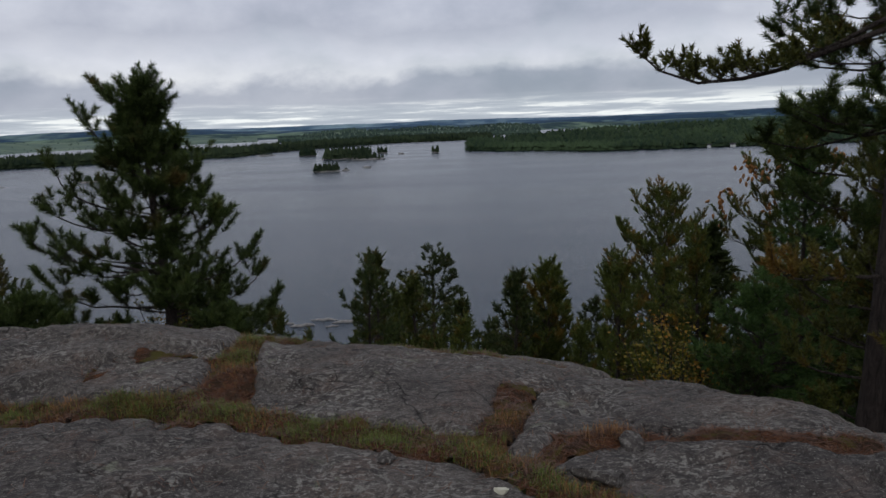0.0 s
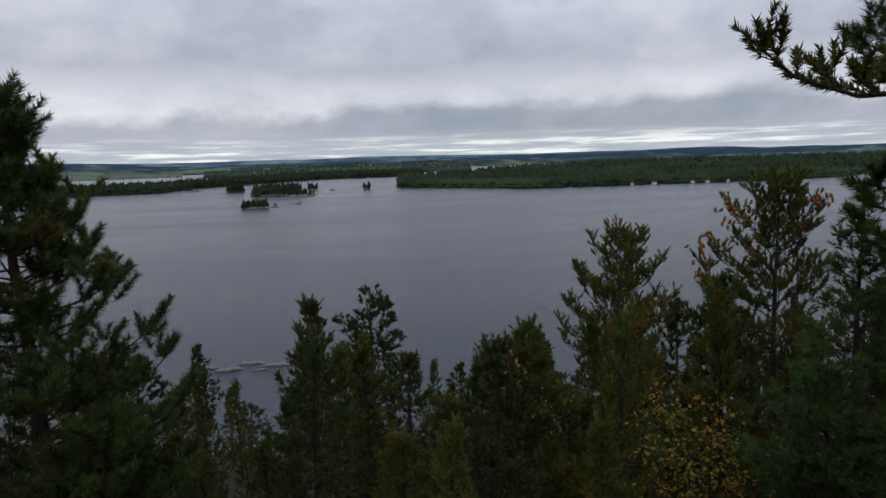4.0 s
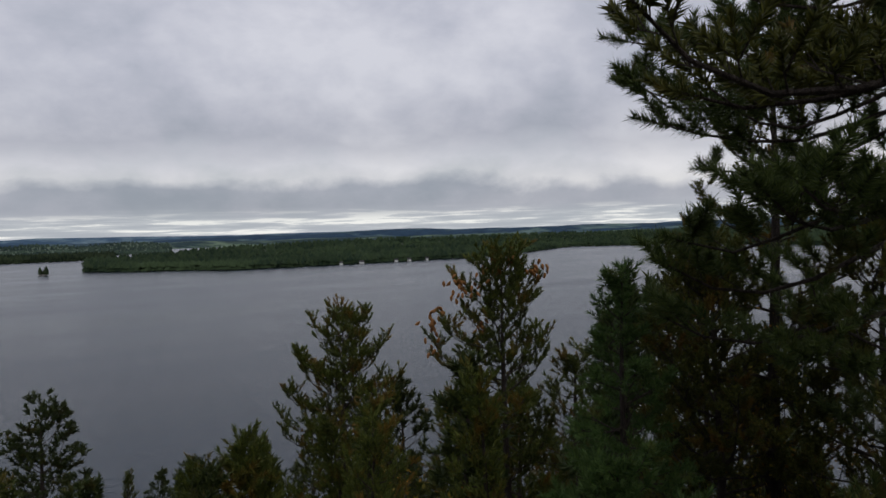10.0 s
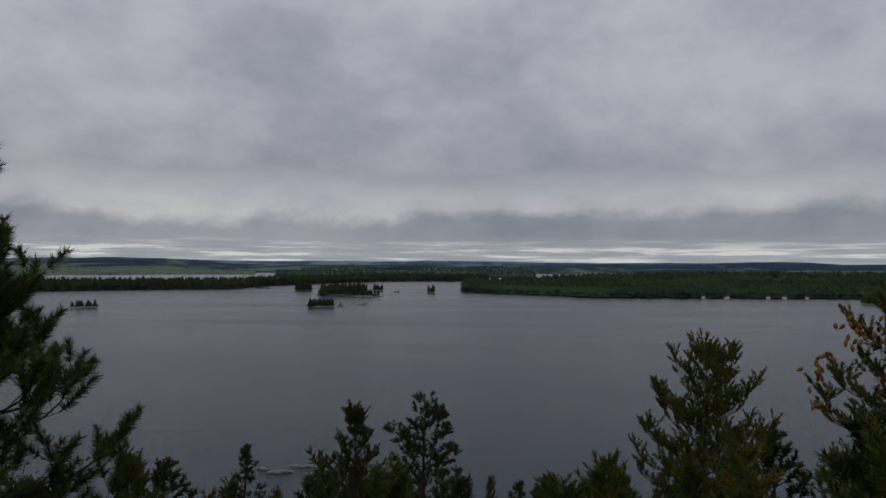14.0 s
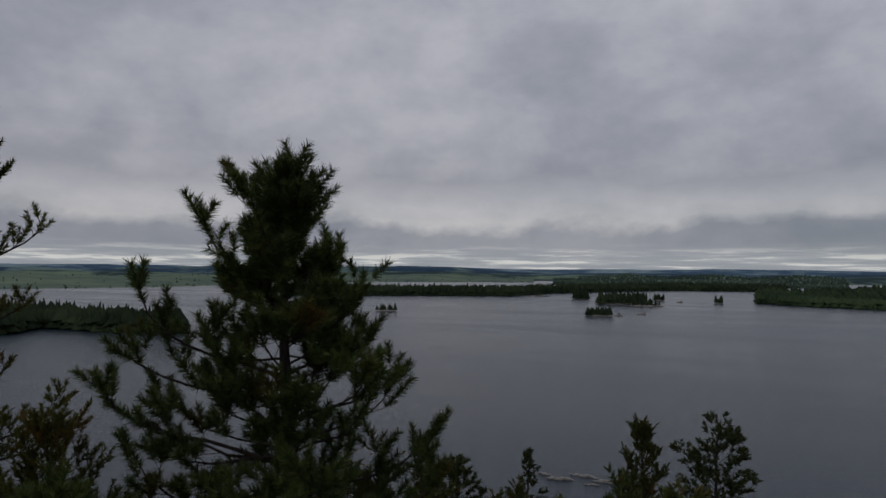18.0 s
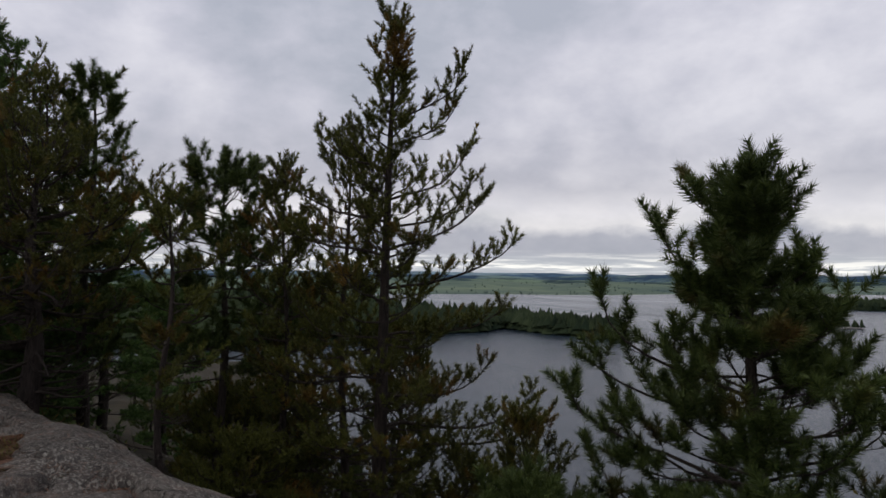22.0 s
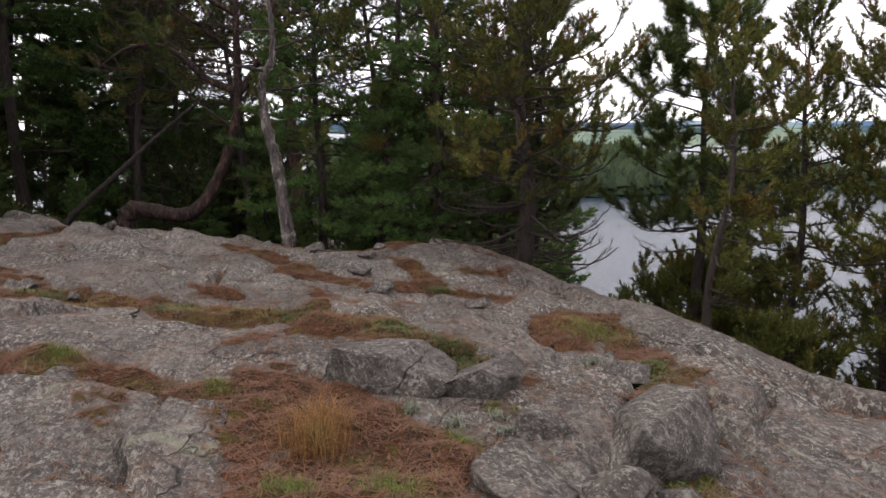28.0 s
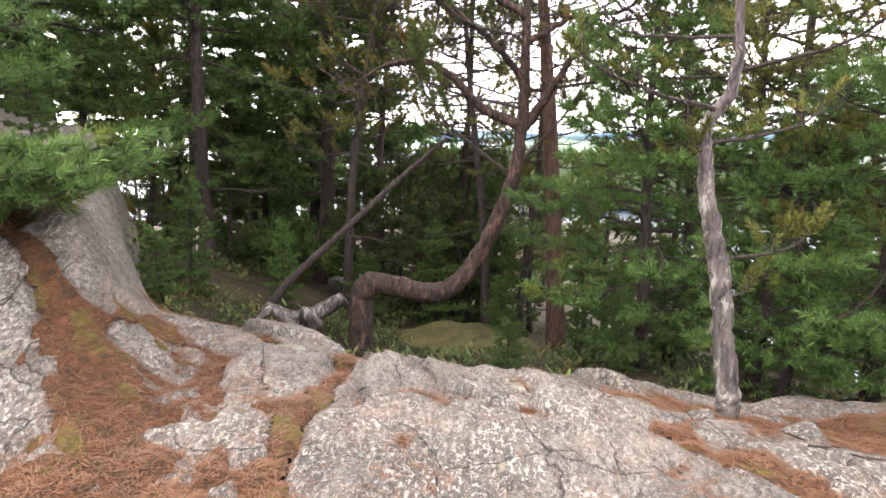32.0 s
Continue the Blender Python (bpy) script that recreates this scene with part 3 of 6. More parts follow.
def build_rock():
    gx, gy = np.meshgrid(np.arange(-19.5, 4.6, STEP), np.arange(-8.5, 8.2, STEP))
    d = rim_distance(gx, gy)
    cut, near = joint_depth(gx, gy)
    top = rock_z(gx, gy, d)
    z = top - cut
    v = np.stack([gx, gy, z], -1).reshape(-1, 3)
    f = grid_faces(d < 1.6)
    vv, ff = compact(v, f)
    rock = tagged(new("rock_outcrop", mesh_of("rock_outcrop", vv, ff, ROCK, True)), "weathered grey granite outcrop with lichen and soil-filled joints", "rock", kind="structure")
    # soil and needles settle in the joints and in the hollows beside them
    west = smooth01((-4.0 - gx) / 3.0)
    pocket = 0.034 * smooth01((fbm(gx, gy, 0.5, 171, 3) + 0.08) / 0.25) * west
    lift = 0.004 - 0.064 * smooth01((near - 0.3) / 1.7) + pocket
    soil = smoothed(top, 7) + lift - 0.018 + 0.10 * fbm(gx, gy, 2.6, 91, 5, 0.62)
    over = soil - z
    LAID.update(soil=soil, rock=z)
    v = np.stack([gx, gy, soil], -1).reshape(-1, 3)
    vv, ff = compact(v, grid_faces((over > -0.03) & (d < 0.3)))
    tagged(part("needle_litter", mesh_of("needle_litter", vv, ff, LITTER, True), rock), "rusty brown pine needles and soil in the joints", kind="stuff")
    return rock


ROCK_OB = build_rock()


def build_hillside():
    """The land around the rock, down to the lake's bed and off behind."""
    rad = np.concatenate([np.linspace(0, 30, 90), 30 * (900 / 30) ** (np.linspace(0.01, 1, 90))])
    ang = np.linspace(0, 2 * math.pi, 361)
    gr, ga = np.meshgrid(rad, ang)
    gx, gy = -5 + gr * np.cos(ga), gr * np.sin(ga)
    d = rim_distance(gx, gy)
    z = ground(gx, gy) - 0.45 * (d < 0.5)
    z = np.where(d < 0.5, z - 0.25, z)
    z = z + 0.8 * fbm(gx, gy, 0.08, 15, 4) * smooth01((d - 6) / 20)
    z = np.maximum(z, -47)
    v = np.stack([gx, gy, z], -1).reshape(-1, 3)
    vv, ff = compact(v, grid_faces(np.ones(gx.shape, bool)))
    tagged(new("ground", mesh_of("ground", vv, ff, SOIL, True)), "steep wooded hillside of needle-covered soil", "ground", kind="structure")


build_hillside()


def build_lake():
    rad = np.concatenate([[0.0], np.geomspace(40, 4900, 40)])
    ang = np.linspace(0, 2 * math.pi, 129)
    gr, ga = np.meshgrid(rad, ang)
    v = np.stack([gr * np.cos(ga), gr * np.sin(ga), np.full(gr.shape, -40.0)], -1).reshape(-1, 3)
    f = grid_faces(np.ones(gr.shape, bool))
    tagged(new("water", mesh_of("water", v, f[:, ::-1], WATER)), "wide grey lake rippled by the wind", "lake", kind="structure")


build_lake()

# ---- far shores ----


def bearing(az, dist):
    """The plan place at a bearing (degrees to the left of +y) and a distance."""
    a = np.radians(az)
    return -np.sin(a) * dist, np.cos(a) * dist


def far_trees(xs, ys, zs, heights, rng, sides=5, leafy=0.3):
    """Ragged little conifers and rounder crowns as triangles."""
    V, F = [], []
    n = len(xs)
    kind = rng.random(n) < leafy
    th = np.arange(sides) * 2 * math.pi / sides
    base = 0
    for tier, (z0, z1, r0) in enumerate(((0.08, 0.62, 0.26), (0.38, 1.0, 0.17))):
        wid = np.where(kind, 1.7 if tier == 0 else 2.1, 1.0)
        top = np.where(kind, 0.84, 1.0)
        r = heights[:, None] * r0 * wid[:, None] * (0.5 + 0.9 * rng.random((n, sides)))
        zz = zs[:, None] + heights[:, None] * (z0 + 0.14 * (rng.random((n, sides)) - 0.5))
        ring = np.stack([xs[:, None] + r * np.cos(th), ys[:, None] + r * np.sin(th), zz], -1)
        tip = np.stack([xs + 0.06 * heights * rng.standard_normal(n), ys, zs + heights * z1 * top], -1)[:, None, :]
        v = np.concatenate([ring, tip], 1).reshape(-1, 3)
        i = np.arange(n)[:, None] * (sides + 1)
        j = np.arange(sides)[None, :]
        f = np.stack([i + j, i + (j + 1) % sides, i + sides + 0 * j], -1).reshape(-1, 3) + base
        V.append(v)
        F.append(f)
        base += len(v)
    return np.concatenate(V), np.concatenate(F)


def far_land(name, label, shore, depth, rise, count, tall, mat, seed, leafy=0.3, floor=LAND, tilt=1.0):
    """A wooded shore: (bearing, distance) along the water, with depth and rise as functions of the bearing."""
    rng = np.random.default_rng(seed)
    azs = np.linspace(shore[0][0], shore[-1][0], 160)
    sa, sd = [p[0] for p in shore], [p[1] for p in shore]
    if sa[0] > sa[-1]:
        sa, sd = sa[::-1], sd[::-1]
    rows = np.linspace(0, 1, 24)
    A, S = np.meshgrid(azs, rows)
    D = np.interp(A, sa, sd) + np.vectorize(depth)(A) * S + 8 * fbm(A * 3, S, 1.0, seed, 3) * (S == 0)
    X, Y = bearing(A, D)
    up = np.vectorize(rise)(A)
    Z = -40.4 + 1.0 * smooth01(S / 0.02) + up * smooth01(S) ** tilt + 2.5 * fbm(X, Y, 0.012, seed + 3, 3) * smooth01(S * 4)
    v = np.stack([X, Y, Z], -1).reshape(-1, 3)
    f = grid_faces(np.ones(A.shape, bool))
    land = tagged(new(name, mesh_of(name, v, f, floor, True)), label, "shore", kind="structure")
    a = rng.uniform(min(sa), max(sa), count)
    s = rng.random(count) ** 1.7
    dd = np.interp(a, sa, sd) + np.vectorize(depth)(a) * s + 4
    x, y = bearing(a, dd)
    z = -40 + np.vectorize(rise)(a) * smooth01(s) ** tilt
    h = tall * (0.35 + 0.8 * rng.random(len(a)))
    vv, ff = far_trees(x, y, z, h, rng, 5, leafy)
    tagged(part("far_woods", mesh_of("far_woods", vv, ff, mat), land, "dense mixed conifer woods"), kind="stuff")
    return land


def ramp_of(x, a, b, lo, hi):
    return lo + (hi - lo) * float(smooth01((x - a) / (b - a)))


far_land("peninsula", "long wooded peninsula across the lake", [(-2.0, 1010), (-5, 965), (-9, 930), (-12.5, 880), (-16, 890), (-20, 910), (-26, 960), (-32, 1020), (-36, 1130), (-40.6, 1500), (-48, 1500), (-60, 1300), (-85, 1100)],
         lambda a: ramp_of(-a, 1.5, 16, 130, 800), lambda a: ramp_of(-a, 2, 26, 7, 20), 14000, 14, WOOD_MID, 11, 0.9)
far_land("island_chain", "low dark wooded land across the lake", [(36, 1100), (30, 1105), (20, 1125), (17, 1130), (14.5, 1260), (12, 1350), (9, 1440), (4, 1600), (-4, 1640)],
         lambda a: ramp_of(a, 9, 16, 240, 110), lambda a: 3, 7500, 15, WOOD_NEAR, 12, 0.35)
far_land("point", "near wooded point beyond the bay", [(43.6, 470), (46, 480), (50, 500), (53, 540), (55, 500), (58, 480), (62, 430), (68, 400), (76, 395), (84, 420), (92, 400)],
         lambda a: ramp_of(a, 43.5, 52, 18, 70) + ramp_of(a, 56, 70, 0, 320), lambda a: ramp_of(a, 46, 80, 2, 16), 6000, 14, WOOD_NEAR, 13, 0.55)
# the haze over this shore is only a bluish tint of its two materials
far_land("far_wooded_shore", "hazy wooded far shore of the lake", [(13.6, 2150), (10, 1960), (5, 2000), (0, 2100), (-8, 2100)],
         lambda a: ramp_of(a, 14, 10, 250, 700), lambda a: ramp_of(a, 14, 9, 6, 24) + 4 * math.sin(a), 3600, 12, wood_material("hazy_far_woods", (0.02, 0.036, 0.035), (0.05, 0.072, 0.05), 0.004), 15, 0.8,
         plain_material("hazy_meadows", (0.04, 0.06, 0.05), (0.12, 0.16, 0.10), 0.004))
# pale fields and trees; their blue-green cast is haze put into the colours
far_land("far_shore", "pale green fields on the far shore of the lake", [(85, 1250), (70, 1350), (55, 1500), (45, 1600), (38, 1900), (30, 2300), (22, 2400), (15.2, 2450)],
         lambda a: 600, lambda a: ramp_of(a, 15, 20, 6, 22) + 4 * math.sin(a * 0.6), 450, 7, plain_material("haze_tinted_shore_woods", (0.025, 0.045, 0.04), (0.06, 0.09, 0.06), 0.003), 14, 0.95,
         plain_material("haze_tinted_clearings", (0.045, 0.08, 0.07), (0.14, 0.18, 0.11), 0.006))


def ridge(name, label, dist, low, high, mat, seed, freq):
    az = np.linspace(-95, 100, 500)
    prof = low + (high - low) * np.clip(0.5 + 0.9 * fbm(az, 0 * az + seed, freq, seed, 4), 0, 1)
    rows = []
    for k, s in enumerate(np.linspace(0, 1, 10)):
        x, y = bearing(az, dist + 350 * s)
        z = -40.5 + (prof + 40.5) * math.sin(s * math.pi / 2) ** 0.9 + 3 * fbm(x, y, 0.006, seed + 9, 3) * s
        rows.append(np.stack([x, y, z], -1))
    v = np.stack(rows).reshape(-1, 3)
    f = grid_faces(np.ones((10, 500), bool))
    tagged(new(name, mesh_of(name, v, f, mat, True)), label, "hills", kind="structure")


# each ridge further back takes the stronger haze tint
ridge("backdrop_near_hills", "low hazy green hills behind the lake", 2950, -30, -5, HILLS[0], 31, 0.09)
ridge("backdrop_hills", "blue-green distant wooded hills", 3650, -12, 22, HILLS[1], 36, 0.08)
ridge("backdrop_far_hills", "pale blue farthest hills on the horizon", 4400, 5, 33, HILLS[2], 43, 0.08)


def island(az, dist, wide, tall, count, seed, label="small rocky island with dark conifers"):
    rng = np.random.default_rng(seed)
    cx, cy = bearing(az, dist)
    ang = np.linspace(0, 2 * math.pi, 25)[:-1]
    ax, ay = np.cos(radians(az)), np.sin(radians(az))
    rows = []
    for s, z in ((1.0, -40.5), (0.96, -39.8), (0.85, -39.2), (0.5, -38.6), (0.05, -38.4)):
        r = s * wide / 2 * (1 + 0.18 * rng.standard_normal(24) * (s > 0.4))
        u, w = r * np.cos(ang), 0.55 * r * np.sin(ang)
        rows.append(np.stack([cx + u * ax - w * ay, cy + u * ay + w * ax, z + 0.3 * rng.random(24)], -1))
    v = np.stack(rows).reshape(-1, 3)
    i, j = np.meshgrid(np.arange(4), np.arange(24), indexing="ij")
    f = np.stack([i * 24 + j, i * 24 + (j + 1) % 24, (i + 1) * 24 + (j + 1) % 24, (i + 1) * 24 + j], -1).reshape(-1, 4)
    isle = tagged(new("island", mesh_of("island", v, f, SHORE_ROCK, True)), label, "island", group="islands in the lake")
    tall *= 0.8
    if count:
        u = (rng.random(count) * 2 - 1) * wide * 0.44
        w = (rng.random(count) * 2 - 1) * wide * 0.2
        h = tall * (0.45 + 0.6 * rng.random(count))
        vv, ff = far_trees(cx + u * ax - w * ay, cy + u * ay + w * ax, np.full(count, -38.9), h, rng, 6, 0.1)
        tagged(part("conifer_cover", mesh_of("conifer_cover", vv, ff, WOOD_NEAR), isle, "dark conifers"), kind="stuff")


island(9.85, 655, 25, 10, 80, 1)
island(8.05, 905, 66, 19, 260, 2, label="larger island covered with dark conifers")
island(6.3, 860, 42, 12, 26, 3)
island(11.3, 1040, 24, 17, 80, 4)
island(5.15, 1040, 15, 13, 20, 5)
island(0.75, 980, 11, 14, 12, 6)
island(14.6, 1130, 28, 8, 12, 7)
island(8.3, 660, 7, 4, 3, 8, label="bare rock shoal with a few low bushes")
island(6.5, 690, 8, 3, 2, 9, label="bare rock shoal with a few low bushes")
island(3.6, 985, 9, 3, 2, 10, label="bare rock shoal with a few low bushes")
island(17.6, 1150, 8, 4, 3, 11, label="bare rock shoal with a few low bushes")
island(5.9, 900, 14, 3, 2, 12, label="bare rock shoal with a few low bushes")
island(34.5, 700, 30, 9, 40, 13)
island(-32.6, 880, 24, 12, 60, 14)
island(27.5, 690, 22, 9, 26, 15)


def shore_slab(x, y, long, wide, turn, seed):
    rng = np.random.default_rng(seed)
    b = Build()
    t = np.linspace(-1, 1, 9)
    b.tube(np.stack([t * long / 2, 0.2 * rng.standard_normal(9), 0.1 + 0.05 * rng.standard_normal(9)], -1), wide * np.sqrt(np.maximum(1 - t * t, 0.02)) * 0.5, 8, 0.1, rng)
    ob = new("shore_rock", b.mesh("shore_rock", SHORE_ROCK, True))
    ob.matrix_basis = pose(x, y, -40, 0, 0, turn)
    tagged(ob, "pale flat rock ledge awash at the near shore", "rock", group="ledges at the near shore")


for k, (x, y, l, w, a) in enumerate([(-31.5, 139, 5.5, 0.9, 6), (-27.5, 143, 6, 0.7, -4), (-22, 141, 7, 0.9, 3), (-17.5, 144, 4, 0.6, 0), (-25, 138, 3, 0.5, 10), (-35, 141, 3, 0.6, -8)]):
    shore_slab(x, y, l, w, a, 60 + k)

def cottage(az, dist, wide, seed):
    """A small white lakeside cottage with a dark roof."""
    x, y = bearing(az, dist)
    house = tagged(new("cottage"), "small white cottage at the far water's edge", "house", group="cottages on the peninsula")
    house.matrix_basis = pose(float(x), float(y), -39.6, 0, 0, az + 10 * math.sin(seed))
    w, d, h, r = wide / 2, wide * 0.35, 2.8, 1.6
    v = [(-w, -d, -1), (w, -d, -1), (w, d, -1), (-w, d, -1), (-w, -d, h), (w, -d, h), (w, d, h), (-w, d, h)]
    part("wall", mesh_of("wall", v, [(0, 1, 5, 4), (1, 2, 6, 5), (2, 3, 7, 6), (3, 0, 4, 7)], WHITE_PAINT), house)
    e = 0.5
    v = [(-w - e, -d - e, h - 0.3), (w + e, -d - e, h - 0.3), (w + e, 0, h + r), (-w - e, 0, h + r), (-w - e, d + e, h - 0.3), (w + e, d + e, h - 0.3), (-w - e, 0, h + r - 0.3), (w + e, 0, h + r - 0.3)]
    part("roof", mesh_of("roof", v, [(0, 1, 2, 3), (3, 2, 5, 4), (1, 0, 6, 7), (4, 5, 7, 6), (0, 3, 4, 6), (1, 7, 5, 2)], DARK_ROOF), house)


WHITE_PAINT = plain_material("white_paint", (0.45, 0.45, 0.44), (0.7, 0.7, 0.68), 0.8)
DARK_ROOF = plain_material("dark_roof", (0.04, 0.04, 0.045), (0.09, 0.085, 0.085), 0.6)
for k, (az, dist, wide) in enumerate([(-22.9, 928, 6.5), (-25.8, 953, 4.5), (-26.9, 962, 5), (-28.4, 978, 4), (-21.2, 914, 4)]):
    cottage(az, dist, wide, k)

# ---- pines ----


def unit(v):
    v = np.asarray(v, float)
    return v / (np.linalg.norm(v, axis=-1, keepdims=True) + 1e-9)


class Tufts:
    """Collects needle tufts: place, direction, shoot length, needle length, needles."""

    def __init__(self):
        self.rows = []

    def add(self, p, d, shoot, needle, count):
        self.rows.append((*p, *d, shoot, needle, count))

    def mesh(self, name, mat, rng, width, spread=(22, 84)):
        r = np.array(self.rows)
        idx = np.repeat(np.arange(len(r)), r[:, 8].astype(int))
        n = len(idx)
        p, d, shoot, nl = r[idx, 0:3], unit(r[idx, 3:6]), r[idx, 6], r[idx, 7]
        u = rng.random(n)
        side = unit(np.cross(d, rng.standard_normal((n, 3))))
        ang = np.radians(spread[0] + (spread[1] - spread[0]) * (1 - u * 0.75) * (0.5 + 0.5 * rng.random(n)))
        way = unit(d * np.cos(ang)[:, None] + side * np.sin(ang)[:, None] + np.array([0, 0, 0.12]))
        base = p + d * (u * shoot)[:, None]
        tip = base + way * (nl * (0.7 + 0.45 * rng.random(n)))[:, None]
        flat = unit(np.cross(way, rng.standard_normal((n, 3)))) * (width * 0.5 * (0.7 + 0.6 * rng.random(n)))[:, None]
        v = np.stack([base - flat, base + flat, tip], 1).reshape(-1, 3)
        return mesh_of(name, v, np.arange(n * 3).reshape(-1, 3), mat)


STYLES = {
    # needle and shoot length, needles a tuft, their width, metres between side shoots, upturn, side shoot length, tufts at a shoot's end
    "red": dict(needle=0.108, shoot=0.24, count=190, width=0.0085, gap=0.22, up=1.0, side=0.46, fan=3, bare=0.38, spread=(34, 84), puff=True, dist=1.1, steep=0.6, mat=RED_PINE),
    "jack": dict(needle=0.062, shoot=0.17, count=70, width=0.0105, gap=0.105, up=1.05, side=0.34, fan=3, bare=0.22, spread=(30, 80), puff=True, mat=JACK_PINE),
    "white": dict(needle=0.10, shoot=0.15, count=40, width=0.010, gap=0.085, up=0.35, side=0.44, fan=2, bare=0.12, mat=WHITE_PINE),
    "hill": dict(needle=0.17, shoot=0.24, count=22, width=0.045, gap=0.28, up=0.8, side=0.6, fan=2, bare=0.15, mat=SPRUCE),
    "cone": dict(needle=0.11, shoot=0.26, count=44, width=0.026, gap=0.15, up=1.05, side=0.55, fan=3, bare=0.15, spread=(20, 66), puff=True, mat=CEDAR),
    "farpine": dict(needle=0.28, shoot=0.42, count=20, width=0.09, gap=0.34, up=0.8, side=1.0, fan=2, bare=0.15, mat=SPRUCE),
}


def grow_limb(wood, tufts, st, rng, start, az, elev, length, thick, bare=0.25, scale=1.0, twist=0.0, leafy=1.0):
    """One limb with its side shoots, in the tree's own frame."""
    n = 8
    p, pts = np.array(start, float), [np.array(start, float)]
    a = az
    gain = st["up"] * (0.5 + 0.6 * rng.random())
    dirs = []
    for i in range(n - 1):
        s = i / (n - 2)
        e2 = elev + gain * s * s * 0.9 - 0.14 * math.sin(s * 3.1) + 0.07 * rng.standard_normal()
        a += twist / n + 0.13 * rng.standard_normal()
        d = np.array([math.cos(a) * math.cos(e2), math.sin(a) * math.cos(e2), math.sin(e2)])
        p = p + d * length / (n - 1)
        pts.append(p)
        dirs.append(d)
    dirs.append(dirs[-1])
    pts = np.array(pts)
    wood.tube(pts, thick * (1 - 0.85 * np.linspace(0, 1, n)) + 0.0035, 5)
    sh, nl = st["shoot"], st["needle"]
    cnt = max(6, int(st["count"] * scale))
    if leafy > 0:
        tufts.add(pts[-1] - dirs[-1] * sh * 0.6, dirs[-1], sh * 1.2, nl, int(cnt * 1.3))
    ns = max(3, int(length * (1 - bare) / st["gap"]))
    if leafy <= 0:
        ns = max(4, ns // 2)
    for k in range(ns):
        s = bare + (0.97 - bare) * (k + rng.random()) / ns
        x = s * (n - 1)
        i = min(int(x), n - 2)
        q0 = pts[i] + (pts[i + 1] - pts[i]) * (x - i)
        d = dirs[i]
        sidev = unit(np.cross(d, (0, 0, 1))) * (1 if k % 2 else -1)
        out = unit(d * (0.35 + 0.6 * rng.random()) + sidev * (0.35 + 0.7 * rng.random()) + np.array([0, 0, -0.12 + 0.75 * st["up"] * rng.random()]))
        sl = min(length * 0.5, st["side"]) * (1.25 - 0.8 * s) * (0.45 + 0.9 * rng.random()) + sh * 0.4
        out2 = unit(out + np.array([0, 0, 0.55 * st["up"]]))
        m1 = q0 + out * sl * 0.55
        m2 = m1 + out2 * sl * 0.45
        wood.tube([q0, m1, m2], [thick * 0.25 * (1 - s) + 0.004, 0.004, 0.0025], 3)
        if rng.random() > leafy:
            # bare twigs fork again
            for q in range(2):
                d2 = unit(out + 0.8 * rng.standard_normal(3))
                b0 = q0 + (m1 - q0) * (0.4 + 0.6 * rng.random())
                wood.tube([b0, b0 + d2 * sl * (0.25 + 0.3 * rng.random())], [0.0045, 0.002], 3)
            continue
        if st.get("puff"):
            # bare twigs that each end in one upturned brush of needles
            tufts.add(m2 - out2 * sh * 0.7, out2, sh, nl, cnt)
            for q in range(st["fan"] - 1):
                b0 = q0 + (m1 - q0) * (0.55 + 0.45 * rng.random())
                d2 = unit(out * 0.5 + unit(np.cross(out, (0, 0, 1))) * rng.choice([-1, 1]) * (0.3 + 0.6 * rng.random()) + np.array([0, 0, 0.25 + 0.75 * st["up"] * rng.random()]))
                ln = sh * (0.7 + 0.9 * rng.random())
                wood.tube([b0, b0 + d2 * ln], [0.0045, 0.003], 3)
                tufts.add(b0 + d2 * (ln - sh * 0.7), d2, sh * (0.75 + 0.4 * rng.random()), nl, cnt)
            continue
        for q in range(st["fan"]):
            d2 = out2 if q == 0 else unit(out2 + st.get("jit", 0.75) * rng.standard_normal(3) + np.array([0, 0, 0.3 * st["up"]]))
            base = m2 - out2 * sh * (0.7 if q == 0 else 0.7 + 0.5 * rng.random())
            if q:
                wood.tube([base, base + d2 * sh * 0.8], [0.004, 0.0025], 3)
            tufts.add(base, d2, sh, nl, cnt)
        if sl > sh * 2.2:
            side2 = unit(out + 0.9 * unit(np.cross(out, (0, 0, 1))) * rng.choice([-1, 1]) + np.array([0, 0, 0.25 + 0.3 * st["up"]]))
            q2 = q0 + out * sl * 0.45
            e2p = q2 + side2 * sh * (0.9 + 0.5 * rng.random())
            wood.tube([q2, e2p], [0.004, 0.0025], 3)
            tufts.add(e2p - side2 * sh * 0.6, side2, sh * 0.9, nl, int(cnt * 0.85))


def trunk_line(height, lean, bend, rng, n=16):
    t = np.linspace(0, 1, n)
    ph = rng.random(2) * 6.28
    fade = t * (1 - t) * 4
    x = lean[0] * t + bend * np.sin(t * 7 + ph[0]) * fade
    y = lean[1] * t + bend * np.sin(t * 6 + ph[1]) * fade
    return np.stack([x, y, t * height], -1)


def on_line(line, t):
    x = np.clip(t, 0, 1) * (len(line) - 1)
    i = min(int(x), len(line) - 2)
    return line[i] + (line[i + 1] - line[i]) * (x - i)


